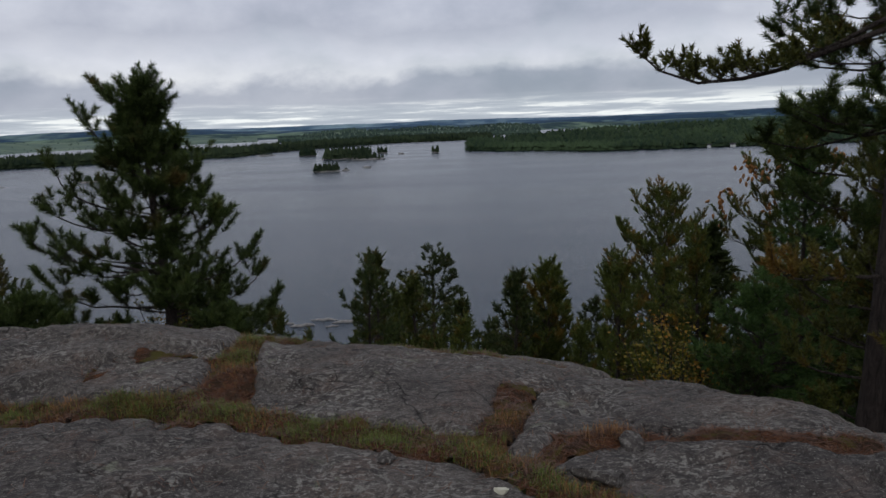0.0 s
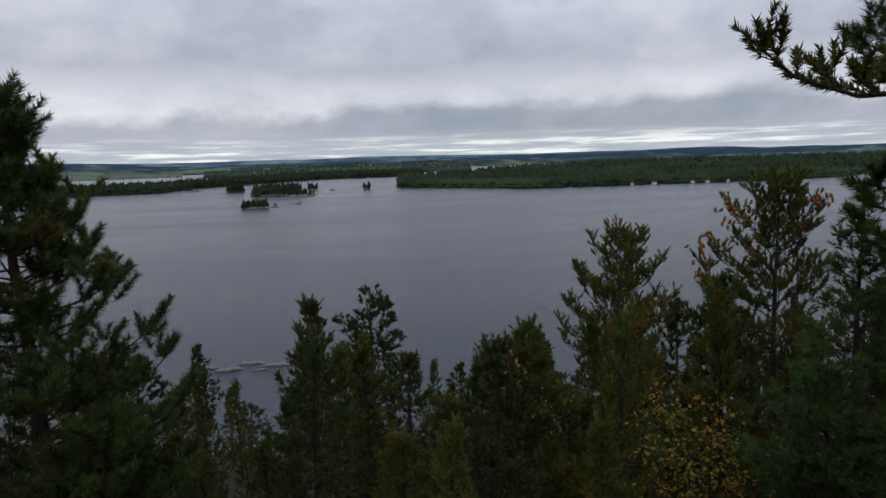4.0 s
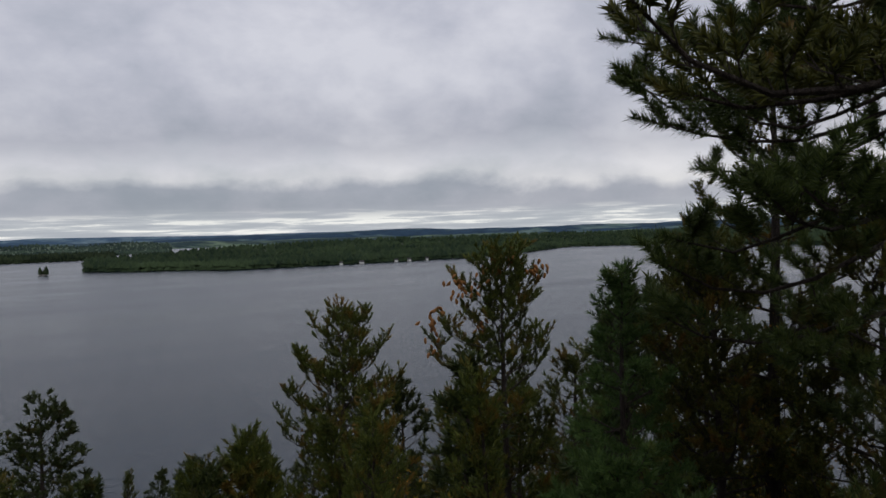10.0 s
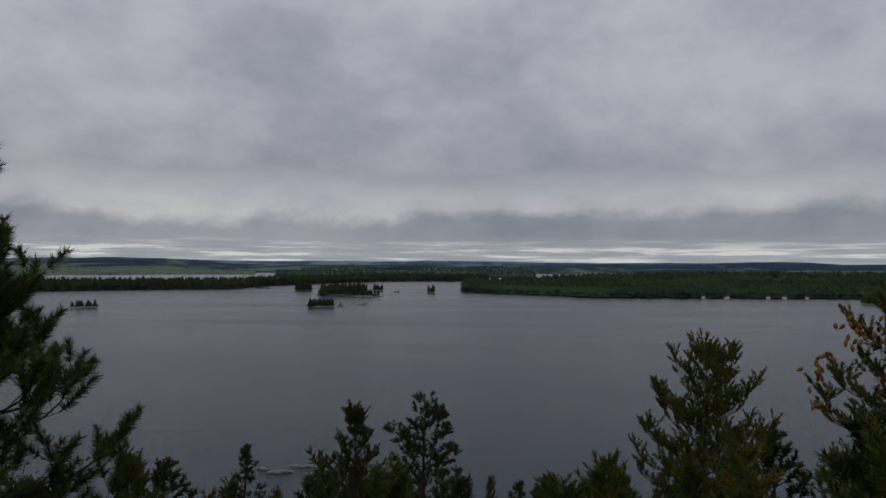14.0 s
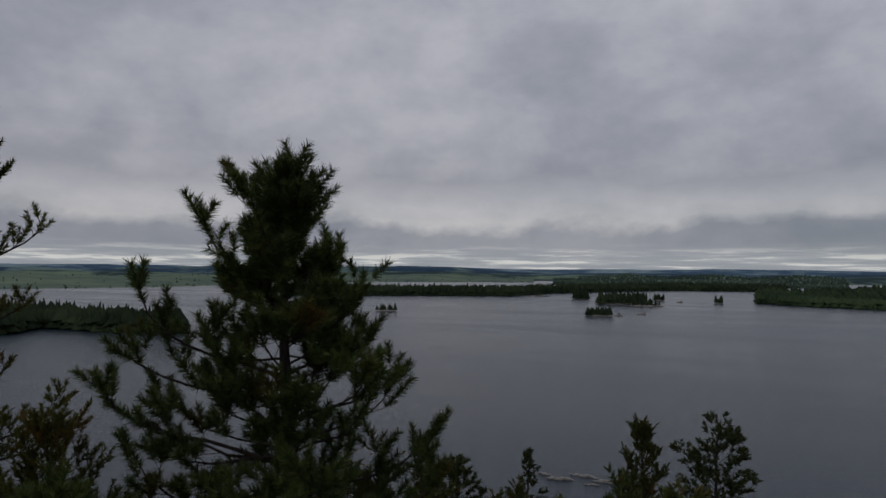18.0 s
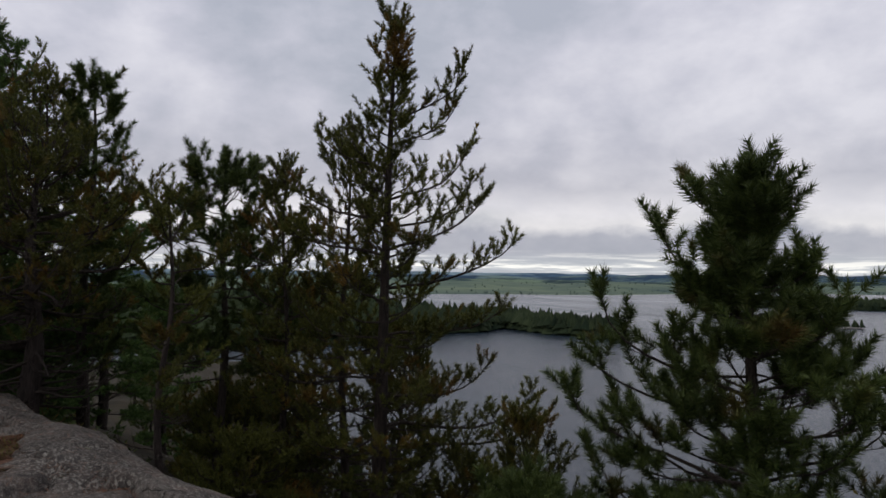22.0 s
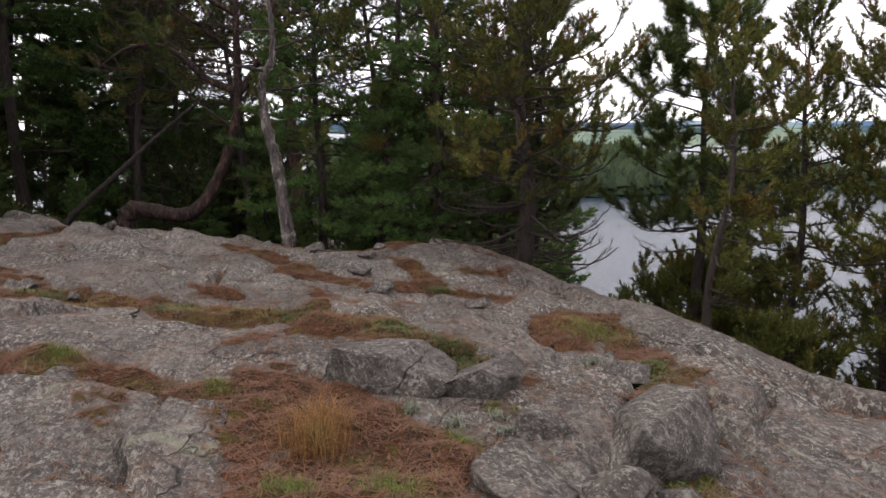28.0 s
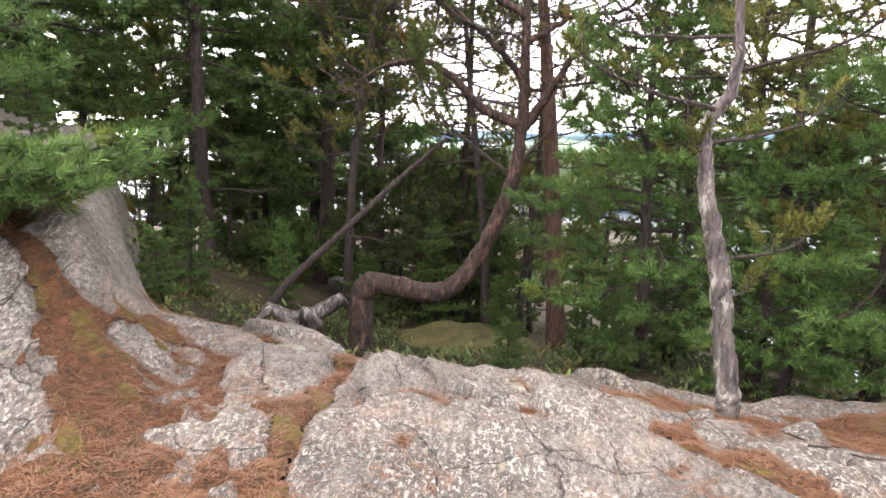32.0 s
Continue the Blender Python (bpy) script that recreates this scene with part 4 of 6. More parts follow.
def pine(label, place, height, style, seed, radius, crown=0.15, reach=1.6, limbs=48, lean=(0, 0), bend=0.05, bark=BARK, extra=(), split=True,
         shape=1.0, leafy=1.0, name="pine_tree", scale=1.0, dead=0, group="", line=None, width=1.0, skip=None, low=0.0):
    """A pine with a tapered trunk, limbs all round and needle tufts. extra: limbs of (height share, azimuth, length, rise degrees)."""
    rng = np.random.default_rng(seed)
    st = STYLES[style]
    tree = tagged(new(name), label, "tree", group)
    tree.matrix_basis = pose(*place)
    own = line is not None
    if own:
        # a drawn line is rounded and made knotty
        pts = np.asarray(line, float)
        u = np.linspace(0, len(pts) - 1, 8 * len(pts))
        i = np.clip(u.astype(int), 0, len(pts) - 2)
        g = np.gradient(pts, axis=0)
        h = (u - i)[:, None]
        line = pts[i] * (1 + 2 * h) * (1 - h) ** 2 + g[i] * h * (1 - h) ** 2 + pts[i + 1] * h * h * (3 - 2 * h) + g[i + 1] * h * h * (h - 1)
        line = line + 0.004 * rng.standard_normal(line.shape)
    else:
        line = trunk_line(height, lean, bend, rng)
    b = Build()
    t = np.linspace(0, 1, len(line))
    rad = radius * ((1 - t) ** 0.8 * 0.9 + 0.1 * (1 - t) + 0.2 * np.exp(-t * 22) * (not own)) + 0.006
    b.tube(line, rad, 14, 0.085 if own else 0.06, rng)
    part("trunk", b.mesh("trunk", bark, True), tree)
    rows = []
    for w in range(limbs):
        f = crown + (0.985 - crown) * ((w + 0.9 * rng.random()) / limbs) ** st.get("dist", 0.9)
        rel = (f - crown) / (1 - crown)
        az = w * 2.399 + 0.5 * rng.standard_normal()
        prof = (1 - rel) ** shape * (0.5 + 0.5 * min(1, rel / 0.2)) + 0.06
        ln = reach * prof * (0.45 + 0.7 * rng.random())
        el = low - 0.10 + st.get("steep", 1.0) * rel ** 1.5 + 0.18 * rng.standard_normal()
        if skip and skip(f, math.degrees(az) % 360):
            continue
        rows.append((f, az, max(ln, 0.2), el, 1.0))
    for f, azd, ln, el in extra:
        rows.append((f, radians(azd), ln, radians(el), 1.0))
    for k in range(dead):
        rows.append((0.05 + crown * 1.3 * rng.random(), rng.random() * 6.28, reach * (0.3 + 0.5 * rng.random()), -0.25 + 0.35 * rng.random(), 0.0))
    joined_w, joined_t = Build(), Tufts()
    for f, az, ln, el, lf in rows:
        start = on_line(line, f)
        thick = min(radius * (1 - f) * 0.4 + 0.004, 0.006 + 0.008 * ln)
        wd, tf = (Build(), Tufts()) if split else (joined_w, joined_t)
        grow_limb(wd, tf, st, rng, start, az, el, ln, thick, st["bare"] if lf else 0.35, scale, 0.35 * rng.standard_normal(), leafy * lf)
        if split:
            limb = part("limb", wd.mesh("limb", TWIG, True), tree, "" if lf else "bare dead limb")
            if tf.rows:
                part("needles", tf.mesh("needles", st["mat"], rng, st["width"] * width, st.get("spread", (22, 84))), limb)
    tf = Tufts() if split else joined_t
    tip = line[-1]
    if leafy > 0:
        for k in range(2 if st.get("puff") else 5):
            d = unit(np.array([0.35 * rng.standard_normal(), 0.35 * rng.standard_normal(), 1.0]))
            tf.add(tip - np.array([0, 0, st["shoot"] * (1.0 + k * 0.8)]), d, st["shoot"], st["needle"], st["count"])
    if split:
        if tf.rows:
            part("leader", tf.mesh("leader", st["mat"], rng, st["width"] * width, st.get("spread", (22, 84))), tree)
    else:
        tagged(part("branchwork", joined_w.mesh("branchwork", TWIG, True), tree), kind="stuff")
        if tf.rows:
            part("crown", tf.mesh("crown", st["mat"], rng, st["width"] * width, st.get("spread", (22, 84))), tree)
    return tree


def standing(x, y, sink=0.15):
    return (x, y, ground_at(x, y) - sink)


def rise_to(x, y, top):
    return top - ground_at(x, y) + 0.15


def lone_pine(label, x, y, top, style, seed, radius, reaching=(), **more):
    """A pine on the ground at (x, y) that is as high as top; reaching: where the ends of single limbs lie."""
    z0, rise = standing(x, y)[2], rise_to(x, y, top)
    lean = more.get("lean", (0, 0))
    rows = []
    for tx, ty, tz, *above in reaching:
        if above:
            # a bough that leaves the trunk higher up and sweeps out to its end
            f = (tz + above[0] - z0) / rise
            dx, dy = tx - x - lean[0] * f, ty - y - lean[1] * f
            ln = math.hypot(dx, dy)
            rows.append((f, math.degrees(math.atan2(dy, dx)), ln * 1.08, math.degrees(math.atan2(-above[0], ln)) - 13))
            continue
        f = 0.5
        for _ in range(4):
            dx, dy = tx - x - lean[0] * f, ty - y - lean[1] * f
            ln = math.hypot(dx, dy)
            up = 0.28 + 0.55 * f * f
            f = min(0.97, max(0.05, (tz - z0 - ln * up) / rise))
        rows.append((f, math.degrees(math.atan2(dy, dx)), ln * (1.0 if style == "red" else 1.1), math.degrees(up) - 14))
    more["extra"] = list(more.get("extra", ())) + rows
    return pine(label, standing(x, y), rise_to(x, y, top), style, seed, radius, **more)


# the bushy red pine past the rock's lip
lone_pine("bushy young red pine with long dark green needles", -4.47, 10.33, 2.12, "red", 5, 0.12, crown=0.12, reach=2.2, limbs=108, bend=0.05, shape=1.05, dead=12,
          extra=[(0.95, 195, 0.45, 70), (0.93, 20, 0.55, 66)], width=1.0,
          reaching=[(-5.24, 9.63, 1.9), (-5.0, 9.9, 2.3), (-3.55, 10.92, 0.94), (-3.4, 11.1, 0.5), (-3.3, 11.47, -0.16), (-5.9, 9.4, 1.2), (-5.7, 9.2, 0.9), (-6.2, 9.2, 0.35), (-6.0, 9.8, 0.1), (-3.9, 10.6, 1.6), (-3.8, 10.9, 1.2), (-6.2, 9.6, -0.4), (-3.0, 11.2, -0.7)])
# the tall jack pine with the forked arm
lone_pine("tall slender jack pine with a forked upright arm", -8.33, 8.45, 4.62, "jack", 8, 0.095, crown=0.14, reach=1.35, limbs=84, lean=(0.1, 0.15), bend=0.03, shape=0.9, dead=22,
          reaching=[(-7.65, 9.5, 4.0), (-7.7, 9.4, 3.6), (-7.68, 9.53, 2.9), (-7.6, 9.5, 2.5), (-7.45, 9.75, 2.35), (-7.36, 9.9, 1.9), (-7.45, 9.8, 1.2), (-8.6, 7.7, 3.2), (-8.79, 7.3, 2.7), (-8.9, 7.4, 2.2),
                    (-7.58, 9.6, 0.3), (-7.25, 10.05, 0.1), (-7.15, 10.1, -0.2), (-8.7, 7.5, 1.0), (-8.75, 7.4, 0.5)])
# dark pines beside the start, whose boughs hang over the rim
lone_pine("dark jack pine with long boughs over the lip", 3.75, 5.7, 5.6, "jack", 21, 0.14, crown=0.1, reach=1.35, limbs=66, lean=(0.2, 0.2), bend=0.04, shape=0.4, dead=6, width=1.3,
          reaching=[(1.65, 5.47, 2.15, 0.15), (2.1, 5.6, 2.1, 0.3)], skip=lambda f, a: f > 0.3 and 100 < a < 260)
lone_pine("dark red pine with heavy spreading limbs", 6.5, 6.9, 6.4, "red", 22, 0.15, crown=0.06, reach=2.1, limbs=80, lean=(-0.1, 0.1), bend=0.05, shape=0.4, dead=8,
          reaching=[(4.1, 8.84, 2.6, 0.5), (3.42, 7.55, 1.9, 0.6), (4.17, 8.98, 1.58, 0.7), (4.3, 9.0, 2.9, 0.3), (4.0, 8.2, 2.3, 0.6), (3.9, 8.2, 1.5, 0.4), (4.5, 9.2, 3.4, 0.3), (4.2, 8.6, 1.1, 0.6), (4.6, 8.8, 0.5, 0.5), (4.4, 8.4, 3.0, 0.4), (5.0, 9.4, 4.0, 0.2), (4.3, 8.3, 3.3, 0.3), (4.7, 8.7, 3.6, 0.3), (5.0, 8.4, 4.3, 0.2), (5.2, 8.3, 3.0, 0.4), (4.5, 8.9, 2.1, 0.5), (5.5, 8.1, 3.8, 0.3), (5.1, 8.1, 2.6, 0.4), (5.3, 8.9, 2.2, 0.4)])
lone_pine("dark pine behind the spreading limbs", 7.4, 9.6, 3.8, "jack", 25, 0.12, crown=0.1, reach=1.9, limbs=54, bend=0.05, shape=0.5, dead=4, width=1.3)
lone_pine("dark bushy pine on the steep slope", 6.8, 10.0, 0.9, "jack", 26, 0.09, crown=0.05, reach=1.9, limbs=76, shape=0.35, width=1.4)
lone_pine("soft green young white pine on the steep slope", 5.45, 10.15, 0.95, "white", 23, 0.07, crown=0.1, reach=1.25, limbs=64, shape=0.75, width=1.3)
lone_pine("dark bushy pine below the lip", 4.4, 9.2, -0.9, "white", 24, 0.09, crown=0.1, reach=1.5, limbs=50, shape=0.5, width=1.6)
lone_pine("dark bushy pine on the steep slope", 7.9, 8.6, 1.3, "jack", 27, 0.09, crown=0.05, reach=1.8, limbs=70, shape=0.35, width=1.4)
lone_pine("dark bushy pine on the steep slope", 8.4, 11.4, 1.0, "jack", 28, 0.09, crown=0.05, reach=2.0, limbs=70, shape=0.35, width=1.5)
# pines further down the slope
CONE_PINE = lone_pine("cone-laden pine with rusty cones at its tips", 9.45, 18.3, 0.6, "cone", 31, 0.13, crown=0.12, reach=2.3, limbs=84, shape=0.42, bend=0.08, reaching=[(8.15, 18.4, 0.3), (7.62, 18.3, -0.5), (7.4, 18.4, -1.2), (9.71, 17.5, 0.95), (10.6, 18, 0.3)])
def hang_cones(tree, spots, seed):
    """Rusty cones that hang in clusters below a pine's outer shoots."""
    r = np.random.default_rng(seed)
    b = Build()
    t = np.linspace(0, 1, 6)
    b.tube(np.stack([0.012 * np.sin(3 * t), 0 * t, -0.15 * t], -1), 0.008 + 0.03 * np.sin(np.pi * np.clip(t * 0.9 + 0.08, 0, 1)), 7, 0.12, r)
    me = b.mesh("cone", CONE, False)
    inv = tree.matrix_basis.inverted()
    for x, y, z, many in spots:
        for k in range(many):
            cone = part("cone", me, tree)
            cone.matrix_basis = inv @ pose(x + 0.13 * r.standard_normal(), y + 0.13 * r.standard_normal(), z + 0.13 * r.standard_normal(), 22 * r.standard_normal(), 22 * r.standard_normal(), 360 * r.random())


CONE = plain_material("pine_cone", (0.10, 0.045, 0.018), (0.30, 0.14, 0.045), 40, 0.8, 0.004)
hang_cones(CONE_PINE, [(9.3, 18.2, 0.55, 14), (9.75, 18.1, 0.7, 14), (9.0, 18.3, 0.35, 10), (8.2, 18.4, 0.2, 8), (8.05, 18.35, 0.0, 8), (7.65, 18.3, -0.55, 10), (7.5, 18.3, -0.75, 8), (7.55, 18.3, -1.3, 6), (8.6, 18.2, -0.1, 8), (10.4, 18.0, 0.3, 8), (10.0, 17.7, 0.5, 8), (8.7, 18.1, -0.9, 6)], 9)
lone_pine("bushy pine with upswept tips", 8.75, 27.4, -1.65, "cone", 32, 0.16, crown=0.15, reach=3.1, limbs=110, shape=0.36, bend=0.1, split=False, reaching=[(9.64, 26.3, -2.7), (6.9, 27.5, -2.5), (6.2, 27.3, -3.6), (10.5, 27, -3.8)])
lone_pine("slim pine with upright cones", -3.45, 31.0, -4.35, "cone", 33, 0.13, crown=0.15, reach=2.1, limbs=84, shape=0.65, split=False)
lone_pine("round-topped pine on the lower slope", -1.2, 51.0, -9.1, "farpine", 34, 0.25, crown=0.2, reach=4.0, limbs=60, shape=0.35, split=False)
lone_pine("windswept pine on the lower slope", -21.0, 76.0, -17.9, "farpine", 35, 0.25, crown=0.2, reach=3.2, limbs=44, shape=0.8, lean=(0.8, 0), split=False)
lone_pine("yellow-green bushy pine below the lip", 2.1, 13.9, -1.8, "cone", 36, 0.08, crown=0.1, reach=1.25, limbs=60, shape=0.45, split=False)
lone_pine("yellow-rust bushy pine on the lower slope", -14.6, 36.3, -7.8, "cone", 37, 0.12, crown=0.1, reach=2.0, limbs=84, shape=0.5, split=False)
# along the left rim
lone_pine("dark green red pine with upright candles", -11.2, 7.25, 2.85, "red", 41, 0.08, crown=0.42, reach=1.5, limbs=56, shape=0.55, bend=0.06, dead=10)
lone_pine("dark jack pine with open crown", -10.0, 7.8, 2.7, "jack", 47, 0.055, crown=0.36, reach=1.15, limbs=40, shape=0.5, bend=0.06, dead=10)
lone_pine("thin red pine with tufted top", -12.95, 5.55, 4.5, "red", 42, 0.09, crown=0.25, reach=1.05, limbs=42, shape=0.6, bend=0.08, dead=10)
lone_pine("pale green young white pine", -13.05, 4.0, 5.3, "white", 43, 0.09, crown=0.1, reach=1.5, limbs=80, shape=0.7, dead=6)
lone_pine("rusty jack pine on the steep slope", -9.15, 8.4, 3.2, "jack", 44, 0.06, crown=0.25, reach=1.2, limbs=48, shape=0.5, dead=8)
lone_pine("rusty jack pine on the steep slope", -8.7, 6.05, 2.2, "jack", 45, 0.04, crown=0.3, reach=0.8, limbs=18, shape=0.4, dead=6, bend=0.07)
lone_pine("bushy low jack pine below the rim", -6.6, 9.4, -0.3, "jack", 49, 0.06, crown=0.15, reach=1.1, limbs=40, shape=0.6)
lone_pine("bushy low red pine below the rim", -5.6, 8.6, -0.75, "red", 50, 0.06, crown=0.15, reach=0.9, limbs=34, shape=0.6)
lone_pine("bushy low red pine below the rim", -3.3, 9.3, -1.2, "red", 51, 0.06, crown=0.15, reach=0.9, limbs=30, shape=0.6)
pine("dark crooked pine at the rock's end with a rusty spreading crown", (-11.0, 4.75, -0.6), 3.7, "jack", 46, 0.13, crown=0.3, reach=1.9, limbs=56, lean=(-0.25, 0.1), bend=0.08, shape=0.35, dead=44, leafy=0.6)
lone_pine("dark jack pine beside the rock's end", -13.4, 4.9, 4.4, "jack", 54, 0.07, crown=0.1, reach=1.5, limbs=60, shape=0.45, split=False)
lone_pine("green young white pine in the shade", -13.3, 3.3, 1.9, "white", 55, 0.05, crown=0.08, reach=1.1, limbs=50, shape=0.5, width=1.4, split=False)
lone_pine("green young white pine in the shade", -12.7, 4.9, 1.3, "white", 56, 0.05, crown=0.08, reach=1.0, limbs=44, shape=0.5, width=1.4, split=False)
for k, (x, y, z) in enumerate([(-7.4, 9.2, -0.9), (-10.9, 8.4, -0.5), (-9.0, 7.1, -0.9)]):
    lone_pine("bushy low jack pine below the rim", x, y, z, "jack", 150 + k, 0.05, crown=0.08, reach=0.95, limbs=40, shape=0.45, split=False)

for k, (x, y, z) in enumerate([(-12.6, 8.6, -0.5), (-11.6, 7.5, -0.8), (-10.3, 9.9, 0.4)]):
    lone_pine("dark jack pine in the shade below the rim", x, y, z, "jack", 160 + k, 0.06, crown=0.1, reach=1.3, limbs=54, shape=0.4, split=False, width=1.3)

# ---- the wood at the rock's west end ----


def snag(label, place, line, radius, bark, seed, arms, name="pine_tree"):
    """A crooked tree given by the line of its trunk, with bare arms of (share, azimuth, length, rise degrees)."""
    return pine(label, place, 1.0, "jack", seed, radius, crown=0.55, reach=1.3, limbs=0, bark=bark, line=line, name=name, leafy=0.35, extra=arms)


# grey dead pine with a crooked trunk
W0 = (-11.40, 1.86, -0.08)
snag("grey lichen-covered crooked pine with peeling bark", W0, [(0, 0, -0.1), (0.0, 0, 0.15), (-0.03, -0.05, 0.5), (-0.05, -0.1, 0.95), (-0.06, -0.15, 1.2), (-0.08, -0.22, 1.5), (-0.09, -0.24, 1.7),
                                                                      (-0.1, -0.25, 2.02), (-0.06, -0.12, 2.25), (-0.05, -0.1, 2.6), (-0.06, -0.15, 3.1), (-0.1, -0.2, 3.8), (-0.15, -0.1, 4.6)], 0.082, GREY_BARK, 61,
     [(0.3, 80, 0.75, 10), (0.52, 250, 0.3, 50), (0.22, 100, 0.3, 20), (0.55, 110, 1.2, 10), (0.62, 290, 1.3, 12), (0.7, 60, 1.3, 15), (0.75, 230, 1.2, 5), (0.8, 150, 1.1, 30), (0.86, 330, 1.0, 20), (0.92, 80, 0.8, 30), (0.97, 200, 0.7, 40)])
BENT_BARK = bark_material("bent_trunk_bark", (0.010, 0.008, 0.008), (0.05, 0.033, 0.027), 7, (0.11, 0.058, 0.042))
# bent pine whose trunk lies along the ground before it rises
H0 = (-15.4, -1.2, -0.95)
BENT = pine("dark pine with a sharply bent trunk lying along the ground", H0, 1.0, "red", 62, 0.165, crown=0.6, reach=2.0, limbs=0, bark=BENT_BARK, leafy=0.45,
     line=[(0, 0, -0.2), (0, -0.02, 0.3), (0.0, 0.0, 0.72), (0.0, 0.13, 0.88), (-0.02, 0.45, 0.84), (-0.03, 0.9, 0.76), (-0.03, 1.22, 0.88), (-0.02, 1.5, 1.25), (0.0, 1.74, 1.75), (0.02, 1.93, 2.3), (0.03, 2.02, 2.95),
           (0.03, 2.03, 3.75), (0.03, 2.05, 4.4), (0.0, 2.1, 5.2), (-0.1, 2.1, 6.2), (-0.1, 2.1, 7.0)],
     extra=[(0.60, 255, 2.2, 38), (0.61, 75, 1.9, 45), (0.68, 250, 1.8, 15), (0.70, 80, 2.2, 8), (0.75, 320, 1.8, 10), (0.78, 120, 2.0, 15), (0.8, 270, 2.0, 20), (0.84, 60, 1.8, 15), (0.88, 200, 1.6, 20), (0.92, 300, 1.5, 25),
            (0.95, 90, 1.2, 30), (0.98, 10, 1.0, 50)])


def bare_arm(tree, pts, thick, seed):
    """A heavy bare limb with crooked twigs."""
    r = np.random.default_rng(seed)
    b = Build()
    pts = np.array(pts)
    fine = np.stack([np.interp(np.linspace(0, len(pts) - 1, 14), np.arange(len(pts)), pts[:, i]) for i in range(3)], -1) + 0.015 * r.standard_normal((14, 3))
    b.tube(fine, np.linspace(thick, 0.012, 14), 7, 0.08, r)
    for k in range(30):
        q = on_line(fine, 0.25 + 0.75 * r.random())
        d = unit(r.standard_normal(3) * [0.4, 1.0, 0.8])
        d2 = unit(d + 0.7 * r.standard_normal(3))
        L = 0.25 + 0.45 * r.random()
        b.tube([q, q + d * L * 0.5, q + d * L * 0.5 + d2 * L * 0.5], [0.012, 0.008, 0.003], 4)
        for side in range(3):
            q2 = q + d * L * (0.2 + 0.3 * side / 2)
            d3 = unit(d + 0.9 * r.standard_normal(3))
            b.tube([q2, q2 + d3 * L * 0.45], [0.006, 0.002], 3)
    part("limb", b.mesh("limb", BENT_BARK, True), tree, "heavy bare arching limb")


bare_arm(BENT, [(0.03, 2.02, 2.9), (0.1, 1.5, 3.1), (0.2, 1.15, 3.5), (0.25, 0.75, 3.68), (0.3, 0.35, 3.62), (0.35, -0.1, 3.3)], 0.075, 1)
bare_arm(BENT, [(0.03, 2.05, 2.9), (0.1, 2.3, 3.3), (0.15, 2.6, 3.75), (0.2, 3.0, 4.1), (0.2, 3.5, 4.25)], 0.065, 2)
bare_arm(BENT, [(0.03, 2.05, 3.9), (-0.1, 2.5, 4.2), (-0.1, 3.1, 4.3), (0.0, 3.8, 4.6)], 0.05, 4)
bare_arm(BENT, [(0.03, 2.05, 4.2), (0.2, 1.5, 4.5), (0.3, 0.8, 4.9), (0.3, 0.0, 5.0)], 0.05, 5)
bare_arm(BENT, [(0.03, 2.05, 4.5), (0.1, 2.6, 5.0), (0.1, 3.2, 5.3), (0.1, 3.9, 5.4)], 0.045, 6)
bare_arm(BENT, [(0.03, 2.02, 3.5), (0.3, 1.6, 3.9), (0.5, 1.0, 4.3), (0.6, 0.2, 4.5)], 0.05, 3)
# bare-limbed pines whose dark twigs stand against the sky
for k, (x, y, top, ln) in enumerate([(-18.6, 1.2, 7.0, (0.6, 0.5)), (-13.6, 3.1, 5.6, (-0.2, 0.5)), (-16.4, 3.4, 6.6, (0.3, -0.5)), (-18.2, -1.8, 7.0, (0.2, 0.8)), (-19.3, 0.1, 8.5, (0.4, 0.3)), (-20.6, -1.5, 8.5, (0.3, 0.6)), (-17.9, 0.6, 7.0, (-0.3, -0.5))]):
    lone_pine("bare-limbed dark pine with sparse needles", x, y, top, "jack", 170 + k, 0.07, crown=0.34, reach=2.0, limbs=66, shape=0.3, leafy=0.42, lean=ln, dead=10, bend=0.1)
# straight trunk behind it
lone_pine("tall red pine with a bare straight trunk", -17.45, 1.75, 8.0, "red", 63, 0.15, crown=0.55, reach=2.0, limbs=30, lean=(-0.15, -0.7), bark=RED_BARK, shape=0.4, dead=12)
lone_pine("dense dark white pine", -19.3, -4.5, 9.5, "white", 64, 0.13, crown=0.15, reach=2.6, limbs=60, shape=0.35, width=1.8, dead=6)
lone_pine("dense green white pine beside the rock", -12.7, -5.3, 6.0, "white", 65, 0.11, crown=0.12, reach=1.9, limbs=70, shape=0.4,
          skip=lambda f, a: a < 75 or a > 320, reaching=[(-11.0 + 0.2 * math.sin(k * 2.1), -3.08 + 0.1 * math.cos(k * 3.7), 1.15 + 0.05 * k) for k in range(24)])
lone_pine("green young white pine in the shade", -14.6, 2.2, 4.2, "white", 67, 0.08, crown=0.1, reach=1.7, limbs=60, shape=0.5, width=1.5)
lone_pine("green young white pine in the shade", -16.8, 4.4, 6.0, "white", 68, 0.09, crown=0.1, reach=1.8, limbs=60, shape=0.5, width=1.6)
lone_pine("dense dark white pine", -17.3, -8.2, 9.5, "white", 69, 0.14, crown=0.1, reach=2.8, limbs=56, shape=0.35, width=1.8)


